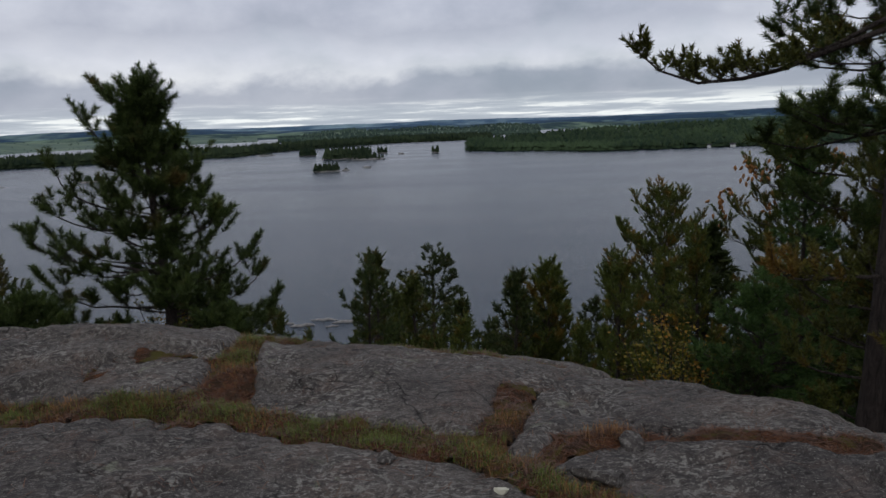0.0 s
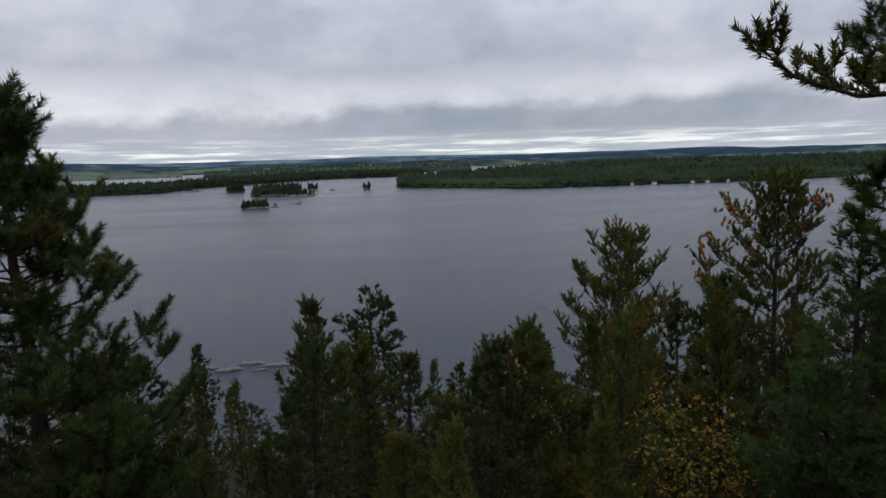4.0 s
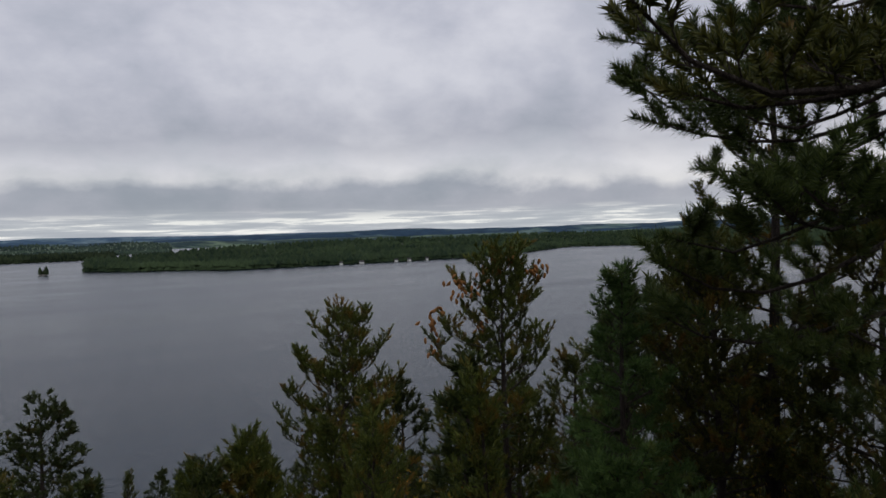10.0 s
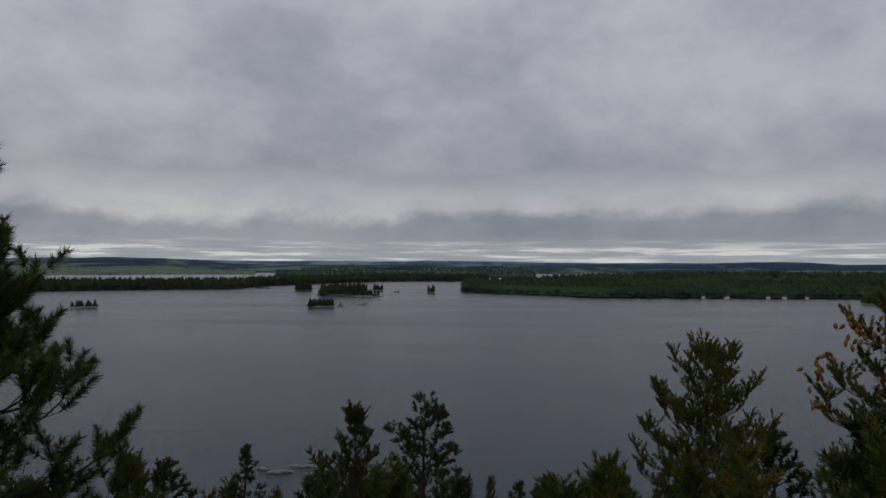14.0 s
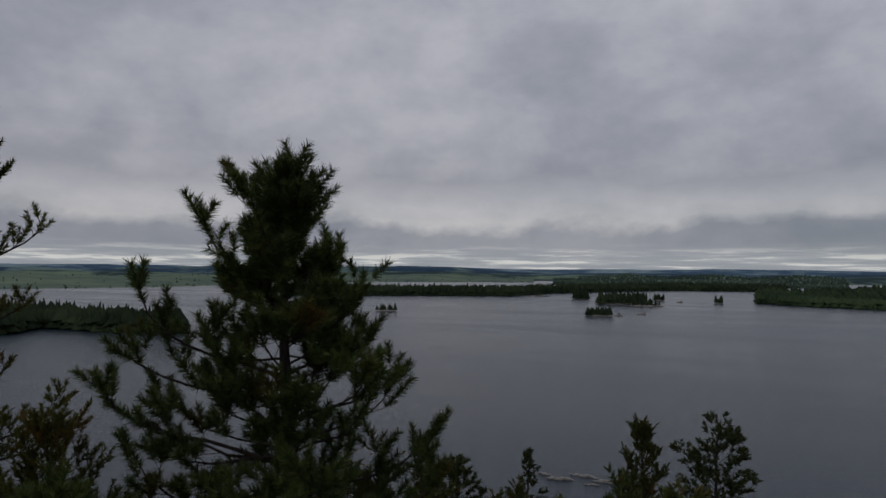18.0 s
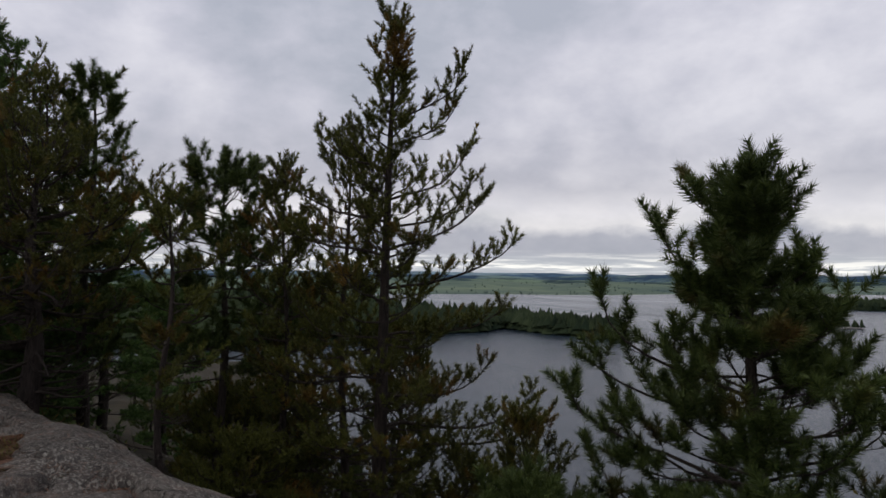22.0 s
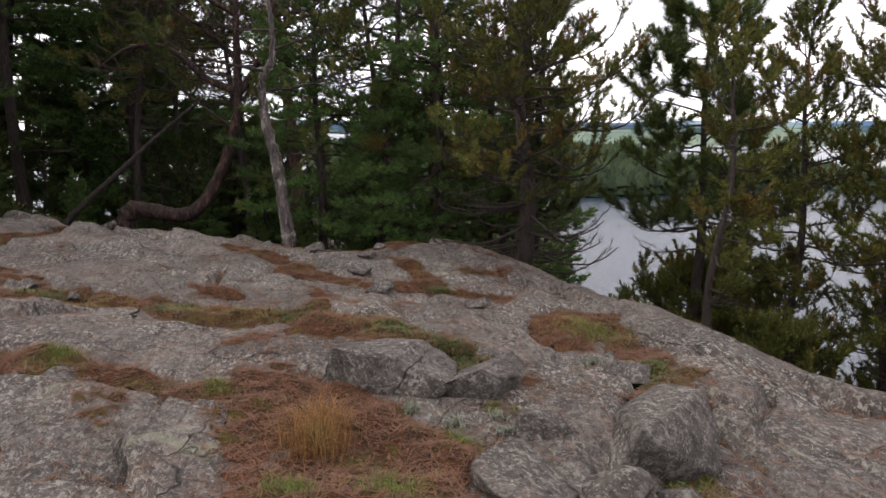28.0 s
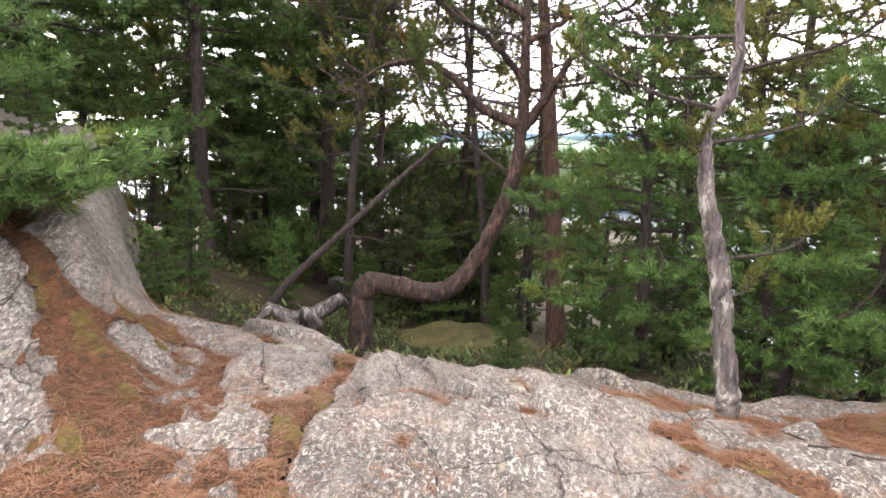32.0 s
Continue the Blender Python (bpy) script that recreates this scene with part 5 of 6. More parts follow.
def fallen_log():
    rng = np.random.default_rng(5)
    b = Build()
    b.tube([(-16.0, -2.7, -0.75), (-16.05, -2.3, -0.2), (-16.2, -1.6, 0.45), (-16.3, -0.8, 1.2), (-16.5, -0.1, 1.8)], [0.07, 0.06, 0.05, 0.04, 0.03], 8, 0.08, rng)
    tagged(new("fallen_trunk", b.mesh("fallen_trunk", BARK, True)), "thin dead trunk leaning among the pines", "log")
    stump = tagged(new("root_stump"), "weathered grey root stump behind the rock", "stump")
    stump.matrix_basis = pose(-15.75, -2.1, -1.0)
    for k in range(11):
        a = rng.random() * 6.28
        b = Build()
        r = 0.3 + 0.3 * rng.random()
        z = 0.2 + 0.4 * rng.random()
        b.tube([(0, 0, 0.05), (0.4 * r * math.cos(a), 0.4 * r * math.sin(a), z * 0.7), (r * math.cos(a + 0.3), r * math.sin(a + 0.3), z), (1.4 * r * math.cos(a + 0.7), 1.4 * r * math.sin(a + 0.7), z * 0.7)],
               [0.15, 0.12, 0.08, 0.03], 8, 0.2, rng)
        part("root", b.mesh("root", GREY_BARK, True), stump)


fallen_log()


def moss_mound():
    """A mossy boulder slope behind the rock."""
    gx, gy = np.meshgrid(np.linspace(-1, 1, 50), np.linspace(-1, 1, 50))
    r = np.hypot(gx, gy)
    z = 0.75 * np.maximum(1 - r * r, 0) ** 0.7 + 0.12 * fbm(gx, gy, 2.5, 7, 4)
    v = np.stack([gx * 1.5, gy * 1.9, z], -1).reshape(-1, 3)
    vv, ff = compact(v, grid_faces(r < 1))
    ob = tagged(new("mossy_boulder", mesh_of("mossy_boulder", vv, ff, MOSS, True)), "mossy boulder covered with needles behind the outcrop", "boulder")
    ob.matrix_basis = pose(-16.5, 0.0, -1.85, 0, 12, 0)


moss_mound()

# ---- woods down the slopes ----


def hillside_kinds():
    kinds = []
    for k, (style, reach, shape, crown, label) in enumerate([("hill", 1.7, 0.6, 0.12, "dark pine in the hillside wood"), ("cone", 1.5, 0.55, 0.15, "yellow-green pine in the hillside wood"),
                                                             ("hill", 1.3, 0.9, 0.1, "slim spruce in the hillside wood"), ("hill", 2.0, 0.45, 0.2, "broad pine in the hillside wood"),
                                                             ("cone", 1.2, 0.8, 0.2, "rusty young pine in the hillside wood"),
                                                             ("white", 1.6, 0.35, 0.06, "soft green white pine in the shaded wood")]):
        kinds.append(pine(label, (0, 0, 0), 6.0, style, 100 + k, 0.1, crown=crown, reach=reach, limbs=64 if style == "white" else 40, shape=shape, bend=0.08, split=False, scale=0.7 if style == "cone" else 1.0, width=2.4 if style == "white" else 1.0, group="pines on the hillside"))
    return kinds


KINDS = hillside_kinds()
SPOTS = []


def top_limit(az):
    """The highest bearing, in degrees, that a hillside tree may reach from the lookout."""
    return float(np.interp(az, [-80, -42, -33, -24, -17, -8, 0, 8, 16, 26, 34, 46, 60, 72, 84], [3, -4, -9, -13, -16, -17, -17, -16, -17, -14, -16, -18, -16, -10, -6]))


def plant(x, y, h, rng, used, k=None):
    k = rng.integers(len(KINDS) - 1) if k is None else k
    s = h / 6.0
    m = Matrix.LocRotScale((x, y, ground_at(x, y) - 0.2), Euler((0.05 * rng.standard_normal(), 0.05 * rng.standard_normal(), rng.random() * 6.28)), (s * (0.8 + 0.5 * rng.random()),) * 2 + (s,))
    if used[k]:
        own = KINDS[k].scale
        ob = copy_thing(KINDS[k], m @ Matrix.Diagonal((1 / own[0], 1 / own[1], 1 / own[2], 1)))
    else:
        ob, used[k] = KINDS[k], True
        ob.matrix_basis = m
    SPOTS.append((x, y))
    return ob


def hillside_wood():
    rng = np.random.default_rng(17)
    used = [False] * len(KINDS)
    keep = [(-4.4, 10.3), (-7.3, 8), (3.75, 5.7), (6.3, 8.8), (9.3, 18.3), (8.8, 27.4), (-3.4, 31), (-1.2, 51), (-21, 76), (-11.4, 5)]
    placed = 0
    for _ in range(6000):
        az = rng.uniform(-75, 92)
        dist = 7.5 + 105 * rng.random() ** 1.6
        x, y = bearing(az, dist)
        x, y = float(x) - 0.2, float(y) + 4.4
        d = float(rim_distance(np.array([x]), np.array([y]))[0])
        if d < 2.2 or min(math.hypot(x - a, y - b) for a, b in keep + SPOTS) < 1.2 + dist * 0.026:
            continue
        g = ground_at(x, y)
        if g < -39.5:
            continue
        most = dist * math.tan(radians(top_limit(az) - 0.6 * rng.random())) + 1.4 - g
        h = min(4.5 + 6 * rng.random(), most)
        if h < 1.6 or (az > 62 and dist < 12):
            continue
        plant(x, y, h, rng, used)
        placed += 1
        if placed >= 150:
            break
    # low crowns close under the lip
    low = 0
    for _ in range(3000):
        az = rng.uniform(-48, 40)
        dist = 6.0 + 22 * rng.random()
        x, y = bearing(az, dist)
        x, y = float(x) - 0.2, float(y) + 2.6
        d = float(rim_distance(np.array([x]), np.array([y]))[0])
        if d < 1.5 or min(math.hypot(x - a, y - b) for a, b in SPOTS + keep[:4]) < 0.9 + dist * 0.02:
            continue
        h = dist * math.tan(radians(-19.0 - 4.0 * rng.random())) + 1.35 - ground_at(x, y)
        if h < 1.2:
            continue
        plant(x, y, min(h, 5.5), rng, used, int(rng.choice([0, 1, 1, 3, 4])))
        low += 1
        if low >= 66:
            break
    # the wood west and south of the rock
    for _ in range(2000):
        x, y = rng.uniform(-46, -13.5), rng.uniform(-26, 12)
        d = float(rim_distance(np.array([x]), np.array([y]))[0])
        if d < 3.0 or (x > -18 and -5 < y < 3) or (x > -17 and y > 3) or min(math.hypot(x - a, y - b) for a, b in SPOTS + [(-15.4, 0.5), (-17.5, 1.7), (-18.4, -4)]) < 2.1:
            continue
        plant(x, y, rng.uniform(5, 10) if y < -2.5 else rng.uniform(2.4, 4.2), rng, used)
        placed += 1
        if placed >= 182:
            break
    # young white pines fill the shade near the rock
    for x, y, h in ((-15.4, -7.4, 9.5), (-18.6, -7.2, 11), (-21.2, -2.8, 10), (-22.5, -6.5, 11), (-24.5, -3.5, 11), (-23.5, -9.5, 12), (-20.2, 0.6, 3.6), (-22, 3.2, 4.0), (-18.6, 3.9, 4.6), (-17.8, 6.2, 5.5), (-20.5, 8.0, 5.0)):
        plant(x, y, h, rng, used, 5)
        placed += 1
    # crowns of the wood beyond, no higher than the far shore's line
    for k, (x, y) in enumerate(((-19.5, -0.9), (-20.6, -0.1), (-21.6, -1.5), (-22.2, 0.9), (-19.2, 0.4), (-23.2, -0.5), (-20.9, 1.8), (-24.2, 2.0), (-23.6, -2.3), (-25.5, 0.5), (-26.0, -1.6), (-21.0, 3.4), (-18.6, -0.5), (-18.9, 0.9), (-19.9, -1.7), (-20.1, 0.8), (-21.4, -0.7), (-22.6, 0.1))):
        plant(x, y, 1.75 - ground_at(x, y) - 0.3 * rng.random(), rng, used, (0, 5, 3, 1)[k % 4])
    # saplings and undergrowth behind the rock
    for x, y, h in ((-15.0, -3.6, 1.2), (-16.2, -3.7, 1.7), (-17.1, -2.6, 1.5), (-17.6, -1.4, 1.3), (-17.3, 0.8, 1.4), (-15.2, 1.6, 1.0), (-14.3, 1.9, 1.2), (-13.8, 0.6, 0.9), (-16.4, 2.4, 1.6), (-14.2, -4.6, 1.4), (-18.2, -0.2, 2.0), (-13.6, 2.9, 1.3), (-15.6, 2.9, 1.8)):
        plant(x, y, h, rng, used, 5)
        placed += 1
    for _ in range(400):
        x, y = rng.uniform(-27, -13.8), rng.uniform(-9, 5)
        d = float(rim_distance(np.array([x]), np.array([y]))[0])
        if d < 1.6 or (x > -17.2 and -4.6 < y < 2.4) or (x > -15.5 and y > 2) or min(math.hypot(x - a, y - b) for a, b in SPOTS + [(-15.4, 0.2), (-15.6, -1.0), (-17.5, 1.7), (-16, -2)]) < 1.5:
            continue
        plant(x, y, rng.uniform(2.5, 6.5) if y < -2.5 else rng.uniform(2.0, 3.6), rng, used, int(rng.choice([5, 5, 0, 1])))
        placed += 1
        if placed >= 218:
            break
    for k, u in enumerate(used):
        if not u:
            bpy.data.objects.remove(KINDS[k])
    return placed


hillside_wood()


def shrub(label, x, y, top, seed, mat, spread, leaves, leaf):
    """A leafy shrub: thin stems and folded leaves."""
    rng = np.random.default_rng(seed)
    ob = tagged(new("shrub"), label, "shrub")
    z0 = ground_at(x, y) - 0.1
    ob.matrix_basis = pose(x, y, z0)
    b, tips = Build(), []
    hgt = top - z0
    for k in range(14):
        a, r = rng.random() * 6.28, spread * (0.3 + 0.7 * rng.random())
        e = np.array([r * math.cos(a), r * math.sin(a), hgt * (0.6 + 0.4 * rng.random())])
        mid = e * 0.5 + np.array([0, 0, 0.12 * hgt])
        b.tube([(0, 0, 0), mid, e], [0.018, 0.011, 0.004], 4)
        tips += [mid + (e - mid) * u for u in rng.random(leaves // 14)]
    part("stem", b.mesh("stem", TWIG, True), ob)
    c = np.array(tips) + spread * 0.16 * rng.standard_normal((len(tips), 3))
    n = len(c)
    d = unit(rng.standard_normal((n, 3)) * [1, 1, 0.5])
    s = unit(np.cross(d, rng.standard_normal((n, 3))))
    L = leaf * (0.7 + 0.6 * rng.random(n))[:, None]
    v = np.stack([c, c + d * L * 0.5 + s * L * 0.33, c + d * L, c + d * L * 0.5 - s * L * 0.33], 1).reshape(-1, 3)
    part("foliage", mesh_of("foliage", v, np.arange(n * 4).reshape(-1, 4), mat), ob)


shrub("yellowing leafy shrub among the pines", 3.4, 9.9, -1.1, 71, LEAVES, 0.9, 900, 0.06)
shrub("yellowing leafy shrub among the pines", 5.4, 15.2, -2.9, 72, LEAVES, 1.5, 1100, 0.09)
shrub("yellowing leafy shrub among the pines", 7.5, 9.6, 0.5, 73, LEAVES, 1.0, 800, 0.06)
shrub("green and rust leafy shrub below the lip", -4.9, 11.6, -0.6, 74, LEAVES, 1.0, 900, 0.06)


def undergrowth(label, box, count, seed, high):
    """Low leafy plants on the forest floor beside the rock."""
    r = np.random.default_rng(seed)
    x, y = r.uniform(box[0], box[1], count), r.uniform(box[2], box[3], count)
    d = rim_distance(x, y)
    ok = (d > 0.4) & (fbm(x, y, 0.8, 63, 3) > -0.12 + 0.2 * r.random(count))
    x, y = x[ok], y[ok]
    n = len(x)
    a = r.random(n) * 6.28
    h = high * (0.3 + 0.9 * r.random(n) ** 1.5)
    p = np.stack([x, y, ground(x, y) + h * r.random(n) * 0.8 - 0.02], -1)
    out = np.stack([np.cos(a), np.sin(a), 0.4 + 0.6 * r.random(n)], -1) * (h * 0.35)[:, None]
    side = np.stack([-np.sin(a), np.cos(a), 0 * a], -1) * (h * 0.07)[:, None]
    v = np.stack([p, p + out * 0.5 + side, p + out, p + out * 0.5 - side], 1).reshape(-1, 3)
    tagged(new("undergrowth", mesh_of("undergrowth", v, np.arange(n * 4).reshape(-1, 4), UNDER)), label, "plants", kind="stuff")


UNDER = leaf_material("undergrowth_leaves", (0.02, 0.035, 0.010), (0.075, 0.10, 0.025), (0.13, 0.08, 0.025), 0.12, 0.3)
undergrowth("dark green undergrowth on the forest floor", (-21, -12, -6.5, 6), 60000, 95, 0.26)
undergrowth("dark green undergrowth below the rim", (-12, 6, 4.5, 12), 44000, 96, 0.26)

# ---- small things on the rock ----


def rock_top(x, y):
    a, b = np.array([x]), np.array([y])
    d = rim_distance(a, b)
    cut, _ = joint_depth(a, b)
    return float((rock_z(a, b, d) - np.minimum(cut, 0.05))[0])


def stone(x, y, size, seed, mat, label, flat=0.6, sink=0.3):
    """A broken, rounded stone."""
    rng = np.random.default_rng(seed)
    bm = bmesh.new()
    bmesh.ops.create_icosphere(bm, subdivisions=4, radius=1.0)
    cuts = [(unit(rng.standard_normal(3)), 0.38 + 0.4 * rng.random()) for _ in range(16)]
    for v in bm.verts:
        p = np.array(v.co)
        for n, c in cuts:
            over = p @ n - c
            if over > 0:
                p = p - n * over
        p = p * (1.25 + 0.10 * noise.noise(Vector(p * 2.6 + seed)) + 0.05 * noise.noise(Vector(p * 7 + seed)))
        v.co = Vector((p[0] * size[0], p[1] * size[1], p[2] * size[2]))
    me = bpy.data.meshes.new("stone")
    bm.to_mesh(me)
    bm.free()
    for p in me.polygons:
        p.use_smooth = True
    me.materials.append(mat)
    ob = tagged(new("stone", me), label, "stone", group="loose stones on the outcrop")
    ob.matrix_basis = pose(x, y, rock_top(x, y) + size[2] * (1 - 2 * sink) * 0.5, 0, 0, rng.random() * 360)
    return ob


PINK = rock_material("pink_granite", 0.8)
stone(-6.78, 2.68, (0.42, 0.36, 0.24), 1, ROCK, "lichen-crusted ledge of broken granite above the hollow", sink=0.4)
stone(-6.62, 3.3, (0.46, 0.26, 0.22), 2, ROCK, "long dark granite block above the hollow", sink=0.4)
stone(-5.93, 3.5, (0.14, 0.12, 0.12), 3, PINK, "brown angular stone wedged in a joint", sink=0.25)
stone(-5.5, 3.82, (0.25, 0.27, 0.36), 4, ROCK, "pale block of broken granite in the joint", sink=0.22)
stone(-5.52, 3.25, (0.34, 0.26, 0.18), 5, PINK, "tan split block of granite")
stone(-5.2, 3.52, (0.15, 0.16, 0.13), 12, PINK, "tan wedge of split granite")
stone(-5.15, 3.78, (0.16, 0.14, 0.12), 13, ROCK, "small grey granite block in the joint")
stone(-4.75, 3.4, (0.40, 0.32, 0.14), 6, ROCK, "low grey granite block", sink=0.4)
stone(-6.6, 4.25, (0.2, 0.15, 0.1), 7, ROCK, "small grey stone in the joint")
stone(0.22, 2.93, (0.035, 0.03, 0.025), 8, plain_material("pale_stone", (0.4, 0.38, 0.28), (0.55, 0.52, 0.42), 20), "small pale stone in the grass", sink=0.1)
rng = np.random.default_rng(3)
for k, (x, y) in enumerate([(-8.3, 0.3), (-8.6, 0.0), (-8.15, 1.2), (-7.95, 1.9), (-8.9, -0.5), (-7.9, -0.3), (-8.5, 3.7), (-8.9, 2.9), (-9.6, 2.5), (-10.2, 2.7), (-10.7, 3.0), (-11.0, 2.2), (-10.9, 1.5), (-7.6, 3.0), (-7.0, 3.6), (-6.3, 1.7), (-6.7, 0.9), (0.4, 3.05), (0.75, 3.1),
                                 (1.2, 3.3), (-0.2, 3.3), (1.6, 3.6), (-10.0, -1.4), (-9.2, -1.5), (-11.6, 2.9), (-10.4, 2.1)]):
    s = 0.05 + 0.09 * rng.random()
    stone(x + 0.1 * rng.standard_normal(), y + 0.1 * rng.standard_normal(), (s * 1.3, s, s * 0.6), 20 + k, ROCK if k % 3 else PINK, "small flat stone half buried in needles", sink=0.32)


def laid(key, x, y):
    """The height of the soil or of the rock at plan points, read between the grid's points."""
    g = LAID[key]
    u, w = (np.asarray(x, float) + 19.5) / STEP, (np.asarray(y, float) + 8.5) / STEP
    i, j = np.clip(w.astype(int), 0, g.shape[0] - 2), np.clip(u.astype(int), 0, g.shape[1] - 2)
    h, k = np.clip(w - i, 0, 1), np.clip(u - j, 0, 1)
    return (g[i, j] * (1 - k) + g[i, j + 1] * k) * (1 - h) + (g[i + 1, j] * (1 - k) + g[i + 1, j + 1] * k) * h


def litter_z(x, y):
    """The height of what lies uppermost, how far it is from litter (below 1: on it), and the distance to the rim."""
    soil, rock = laid("soil", x, y), laid("rock", x, y)
    return np.maximum(soil, rock), 1.0 - (soil - rock) / 0.02, rim_distance(x, y)


def blades(name, label, spots, count, high, mat, seed, lean=0.6, wide=0.0014):
    """A patch of grass: curved blades round the given places of (x, y, radius)."""
    r = np.random.default_rng(seed)
    per = [max(4, int(count * s[2] ** 1.2)) for s in spots]
    x = np.concatenate([s[0] + s[2] * 0.5 * r.standard_normal(n) for s, n in zip(spots, per)])
    y = np.concatenate([s[1] + s[2] * 0.5 * r.standard_normal(n) for s, n in zip(spots, per)])
    z, near, d = litter_z(x, y)
    ok = (near < 1.15) & (d < 0.3)
    x, y, z = x[ok], y[ok], z[ok]
    n = len(x)
    p = np.stack([x, y, z - 0.01], -1)
    a = r.random(n) * 6.28
    out = np.stack([np.cos(a), np.sin(a), 0 * a], -1)
    side = np.stack([-np.sin(a), np.cos(a), 0 * a], -1) * wide * (0.6 + 0.8 * r.random(n))[:, None]
    h = (high * (0.4 + 0.8 * r.random(n)))[:, None]
    ln = (lean * (0.2 + r.random(n)))[:, None]
    m = p + out * h * ln * 0.35 + np.array([0, 0, 1.0]) * h * 0.62
    t = p + out * h * ln + np.array([0, 0, 1.0]) * h * (1 - 0.35 * ln)
    v = np.stack([p - side, p + side, m + side * 0.75, m - side * 0.75, t + side * 0.15, t - side * 0.15], 1).reshape(-1, 3)
    k = np.arange(n)[:, None] * 6
    f = np.concatenate([k + [[0, 1, 2, 3]], k + [[3, 2, 4, 5]]], 0)
    tagged(new(name, mesh_of(name, v, f, mat)), label, "grass", kind="stuff")


blades("grass", "dry rust-brown grass in the rock joints", [(-2.6, 4.2, 0.25), (-2.0, 4.15, 0.22), (-3.2, 4.3, 0.3), (-1.6, 4.7, 0.25), (-1.65, 5.2, 0.22), (-1.2, 3.9, 0.2), (0.2, 3.3, 0.25), (0.35, 3.8, 0.12), (0.6, 2.9, 0.25), (0.9, 3.5, 0.2)], 2200, 0.08, GRASS, 81, 0.9)
blades("grass", "dull green grass in the rock joints", [(-2.9, 4.25, 0.25), (-2.2, 4.15, 0.2), (-0.85, 3.75, 0.25), (-0.4, 3.6, 0.25), (0.8, 2.65, 0.2), (-1.62, 5.35, 0.16), (-7.6, 4.4, 0.3), (-4.9, 3.85, 0.25), (-5.5, 4.0, 0.25), (-3.6, 4.1, 0.3), (-1.9, 4.1, 0.25), (-1.4, 3.95, 0.25), (0.1, 3.35, 0.25), (0.5, 3.0, 0.2), (-1.6, 4.9, 0.2)], 5600, 0.065, GREEN_GRASS, 82, 0.9)
blades("grass", "tall rust-coloured dry grass in a hollow", [(-5.95, 2.33, 0.17), (-6.05, 2.36, 0.14)], 5200, 0.19, GRASS, 83, 0.9)
blades("grass", "bright green grass tufts in a hollow", [(-5.45, 2.25, 0.12), (-5.45, 2.66, 0.14), (-6.0, 3.1, 0.14), (-6.3, 2.9, 0.1), (-6.8, 0.9, 0.12), (-7.2, 0.3, 0.12), (-6.5, 1.8, 0.1)], 7000, 0.06, GREEN_GRASS, 84, 0.9)
blades("grass", "dry grass and moss along a joint", [(-8.3, 0.7, 0.3), (-8.2, 1.4, 0.3), (-8.0, 2.0, 0.3), (-7.8, 2.6, 0.3), (-7.4, 2.9, 0.25), (-8.6, 0.2, 0.25), (-7.8, 4.3, 0.35), (-9.6, 3.3, 0.2), (-8.9, 3.5, 0.15)], 3600, 0.05, GRASS, 85, 1.0)
blades("grass", "short green moss and grass along a joint", [(-8.35, 0.5, 0.25), (-8.1, 1.7, 0.22), (-7.6, 2.8, 0.22), (-7.1, 3.1, 0.25), (-8.45, 0.1, 0.2), (-5.3, 3.9, 0.2)], 6000, 0.035, GREEN_GRASS, 86, 1.0)


COVER = leaf_material("creeping_green", (0.02, 0.035, 0.010), (0.07, 0.095, 0.025), (0.12, 0.11, 0.03), 0.08, 0.2)
blades("ground_cover", "dark green creeping plants along a rock joint", [(-8.2, 1.2, 0.22), (-8.0, 2.1, 0.25), (-7.5, 2.9, 0.25), (-7.0, 3.2, 0.3), (-6.3, 3.3, 0.2), (-5.6, 3.95, 0.3), (-5.0, 3.85, 0.2), (-6.6, 4.35, 0.2), (-8.9, 3.4, 0.12), (-8.5, 0.2, 0.2)], 6000, 0.045, COVER, 87, 1.4, 0.005)
blades("grass", "short dry grass and moss along the lip", [(-1.3, 5.57, 0.3), (-0.9, 5.5, 0.3), (-0.4, 5.38, 0.3), (0.1, 5.25, 0.3), (0.6, 5.12, 0.25)], 3000, 0.05, GREEN_GRASS, 88, 1.0)


def pale_lichen(label, spots, seed):
    """Cushions of pale branching ground lichen: short forked stems round places of (x, y, radius)."""
    r = np.random.default_rng(seed)
    b = Build()
    for x, y, rad in spots:
        for _ in range(int(60 * rad / 0.1)):
            px, py = x + rad * 0.5 * r.standard_normal(), y + rad * 0.5 * r.standard_normal()
            z = float(litter_z(np.array([px]), np.array([py]))[0][0])
            h = 0.018 + 0.025 * r.random()
            q = np.array([px, py, z - 0.004])
            m = q + np.array([0.3 * h * r.standard_normal(), 0.3 * h * r.standard_normal(), h])
            b.tube([q, m], [0.0035, 0.006], 4)
            for _ in range(2):
                b.tube([m - np.array([0, 0, 0.3 * h]), m + 0.6 * h * unit(r.standard_normal(3) + np.array([0, 0, 0.8]))], [0.005, 0.004], 3)
    tagged(new("ground_lichen", b.mesh("ground_lichen", PALE_LICHEN)), label, "lichen", kind="stuff")


PALE_LICHEN = plain_material("pale_lichen", (0.13, 0.135, 0.10), (0.25, 0.255, 0.20), 60, 0.95)
pale_lichen("cushions of pale grey-green lichen among the stones", [(-6.3, 2.85, 0.05), (-6.15, 3.05, 0.06), (-6.2, 3.3, 0.05), (-6.0, 3.3, 0.04), (-6.9, 2.6, 0.06), (-7.5, 3.1, 0.05), (-6.9, 4.1, 0.06)], 7)


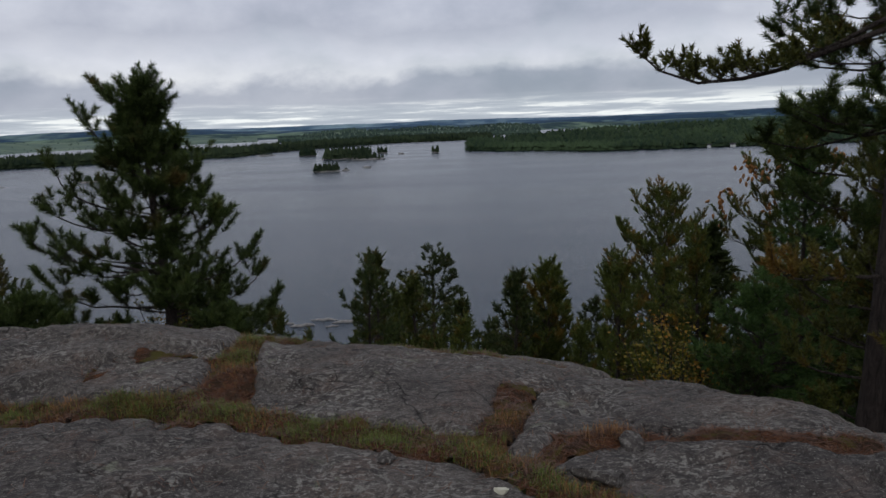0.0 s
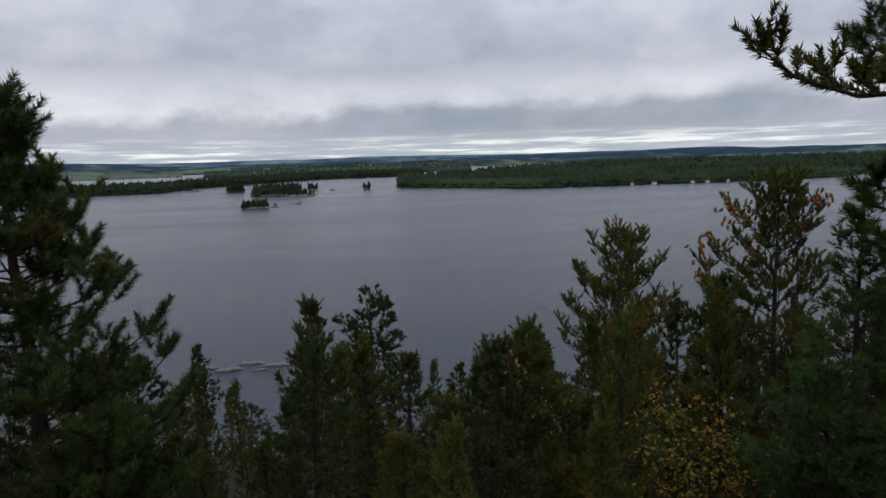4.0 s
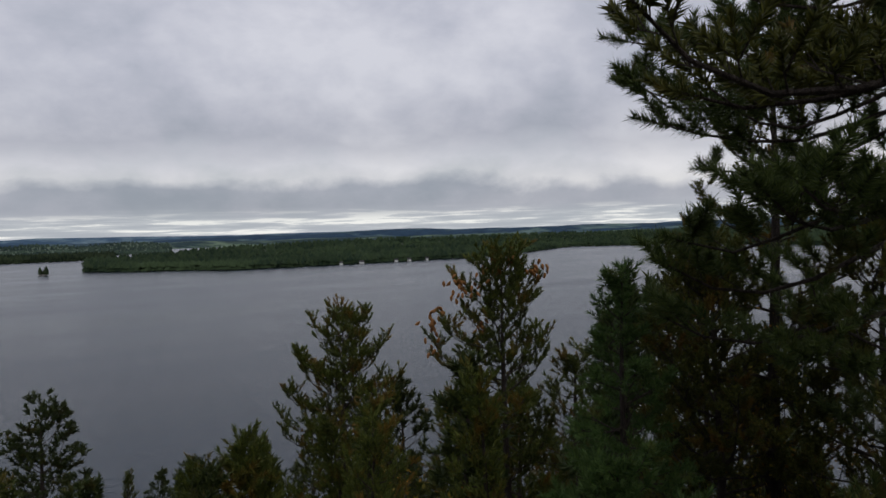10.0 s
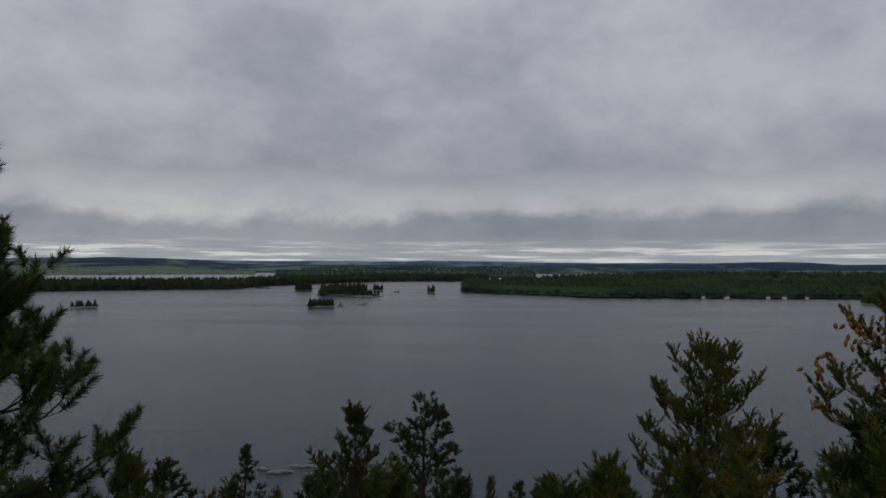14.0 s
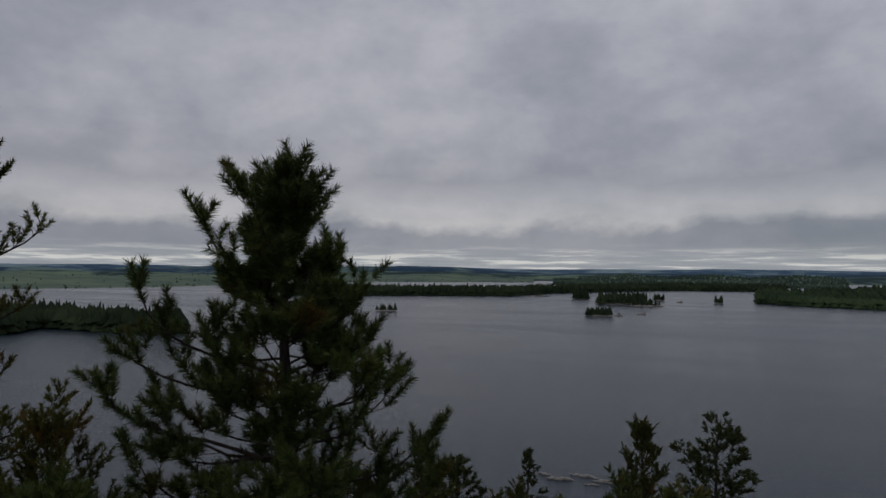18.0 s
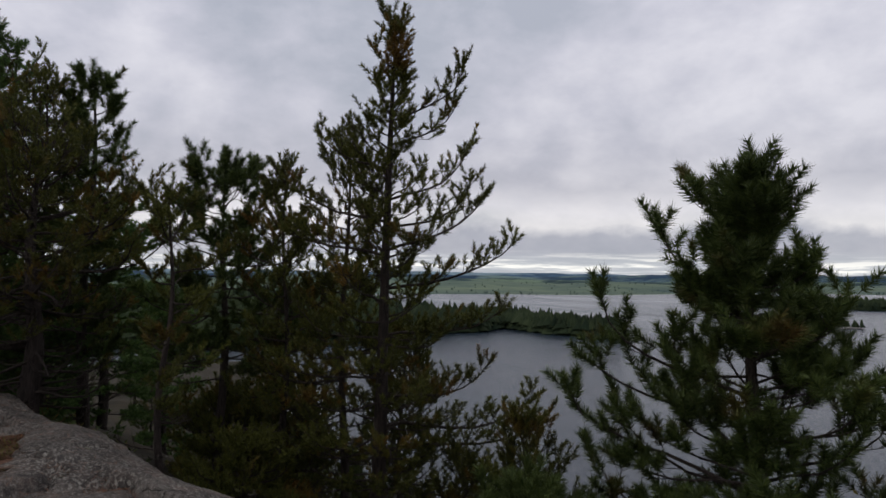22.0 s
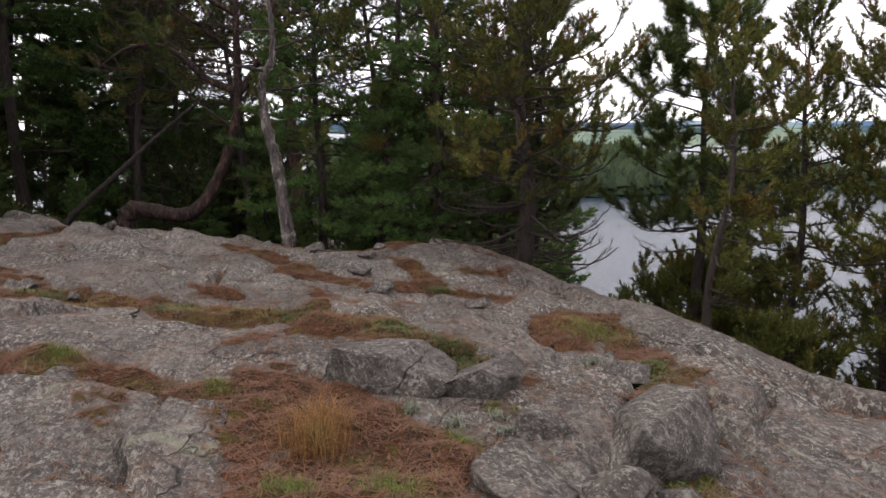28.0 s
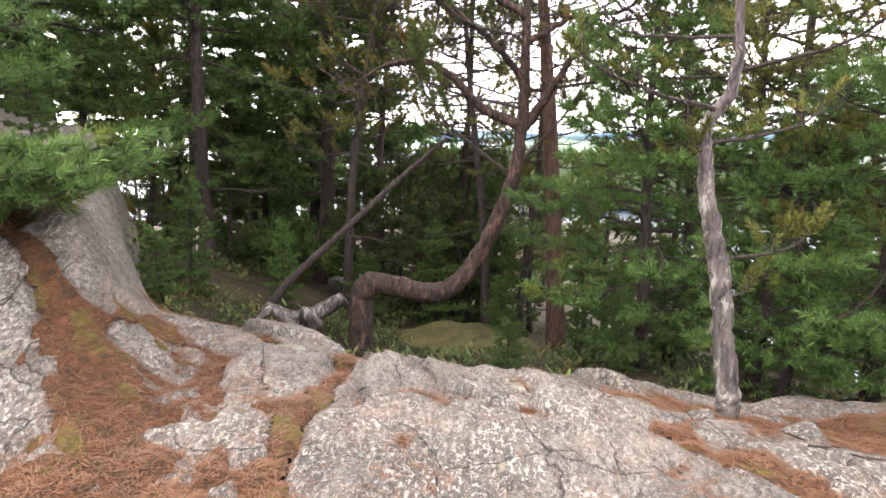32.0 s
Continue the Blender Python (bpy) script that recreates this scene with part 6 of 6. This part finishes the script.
def fallen_needles(label, box, count, seed, limit):
    """Fallen pine needles, thick in the joints and thin on the rock."""
    r = np.random.default_rng(seed)
    x, y = r.uniform(box[0], box[1], count), r.uniform(box[2], box[3], count)
    z, near, d = litter_z(x, y)
    ok = (d < 0.2) & (r.random(count) < np.where(near < 1.2, 1.0, np.exp(-(near - 1.2) / (1.6 * limit)) * 0.6 + 0.02))
    x, y, z = x[ok], y[ok], z[ok]
    n = len(x)
    a = r.random(n) * 6.28
    L = 0.05 + 0.05 * r.random(n)
    way = np.stack([np.cos(a) * L, np.sin(a) * L, 0.010 * r.standard_normal(n)], -1)
    w = np.stack([-np.sin(a), np.cos(a), 0 * a], -1) * 0.0018
    p = np.stack([x, y, z + 0.005 + 0.008 * r.random(n)], -1)
    v = np.stack([p - way / 2 - w, p - way / 2 + w, p + way / 2 + w, p + way / 2 - w], 1).reshape(-1, 3)
    tagged(new("fallen_needles", mesh_of("fallen_needles", v, np.arange(n * 4).reshape(-1, 4), NEEDLES)), label, "pine needles", kind="stuff")


fallen_needles("fallen rust-brown pine needles on the rock", (-13.0, -3.5, -5.0, 5.4), 330000, 91, 0.7)
fallen_needles("fallen brown pine needles on the rock's lip", (-3.5, 2.6, 1.5, 5.6), 40000, 92, 0.5)


def twig(x, y, length, turn, seed):
    r = np.random.default_rng(seed)
    b = Build()
    t = np.linspace(-0.5, 0.5, 6)
    px, py = x + t * length * math.cos(turn), y + t * length * math.sin(turn)
    z, _, _ = litter_z(px, py)
    b.tube(np.stack([px + 0.015 * r.standard_normal(6), py + 0.015 * r.standard_normal(6), z + 0.012], -1), np.linspace(0.009, 0.004, 6), 5)
    tagged(new("twig", b.mesh("twig", TWIG, True)), "dry fallen twig lying on the needles", "twig", group="fallen twigs")


for k, (x, y, l, a) in enumerate([(-9.7, -1.55, 0.7, 1.6), (-9.4, -1.2, 0.4, 0.6), (-8.2, -1.4, 0.5, 2.4), (-5.4, 2.7, 0.45, 0.9), (-8.9, -0.9, 0.4, 2.0), (-10.6, 2.3, 0.5, 1.0), (-9.5, -0.9, 0.3, 1.2), (-7.9, 1.0, 0.3, 0.2)]):
    twig(x, y, l, a, 300 + k)
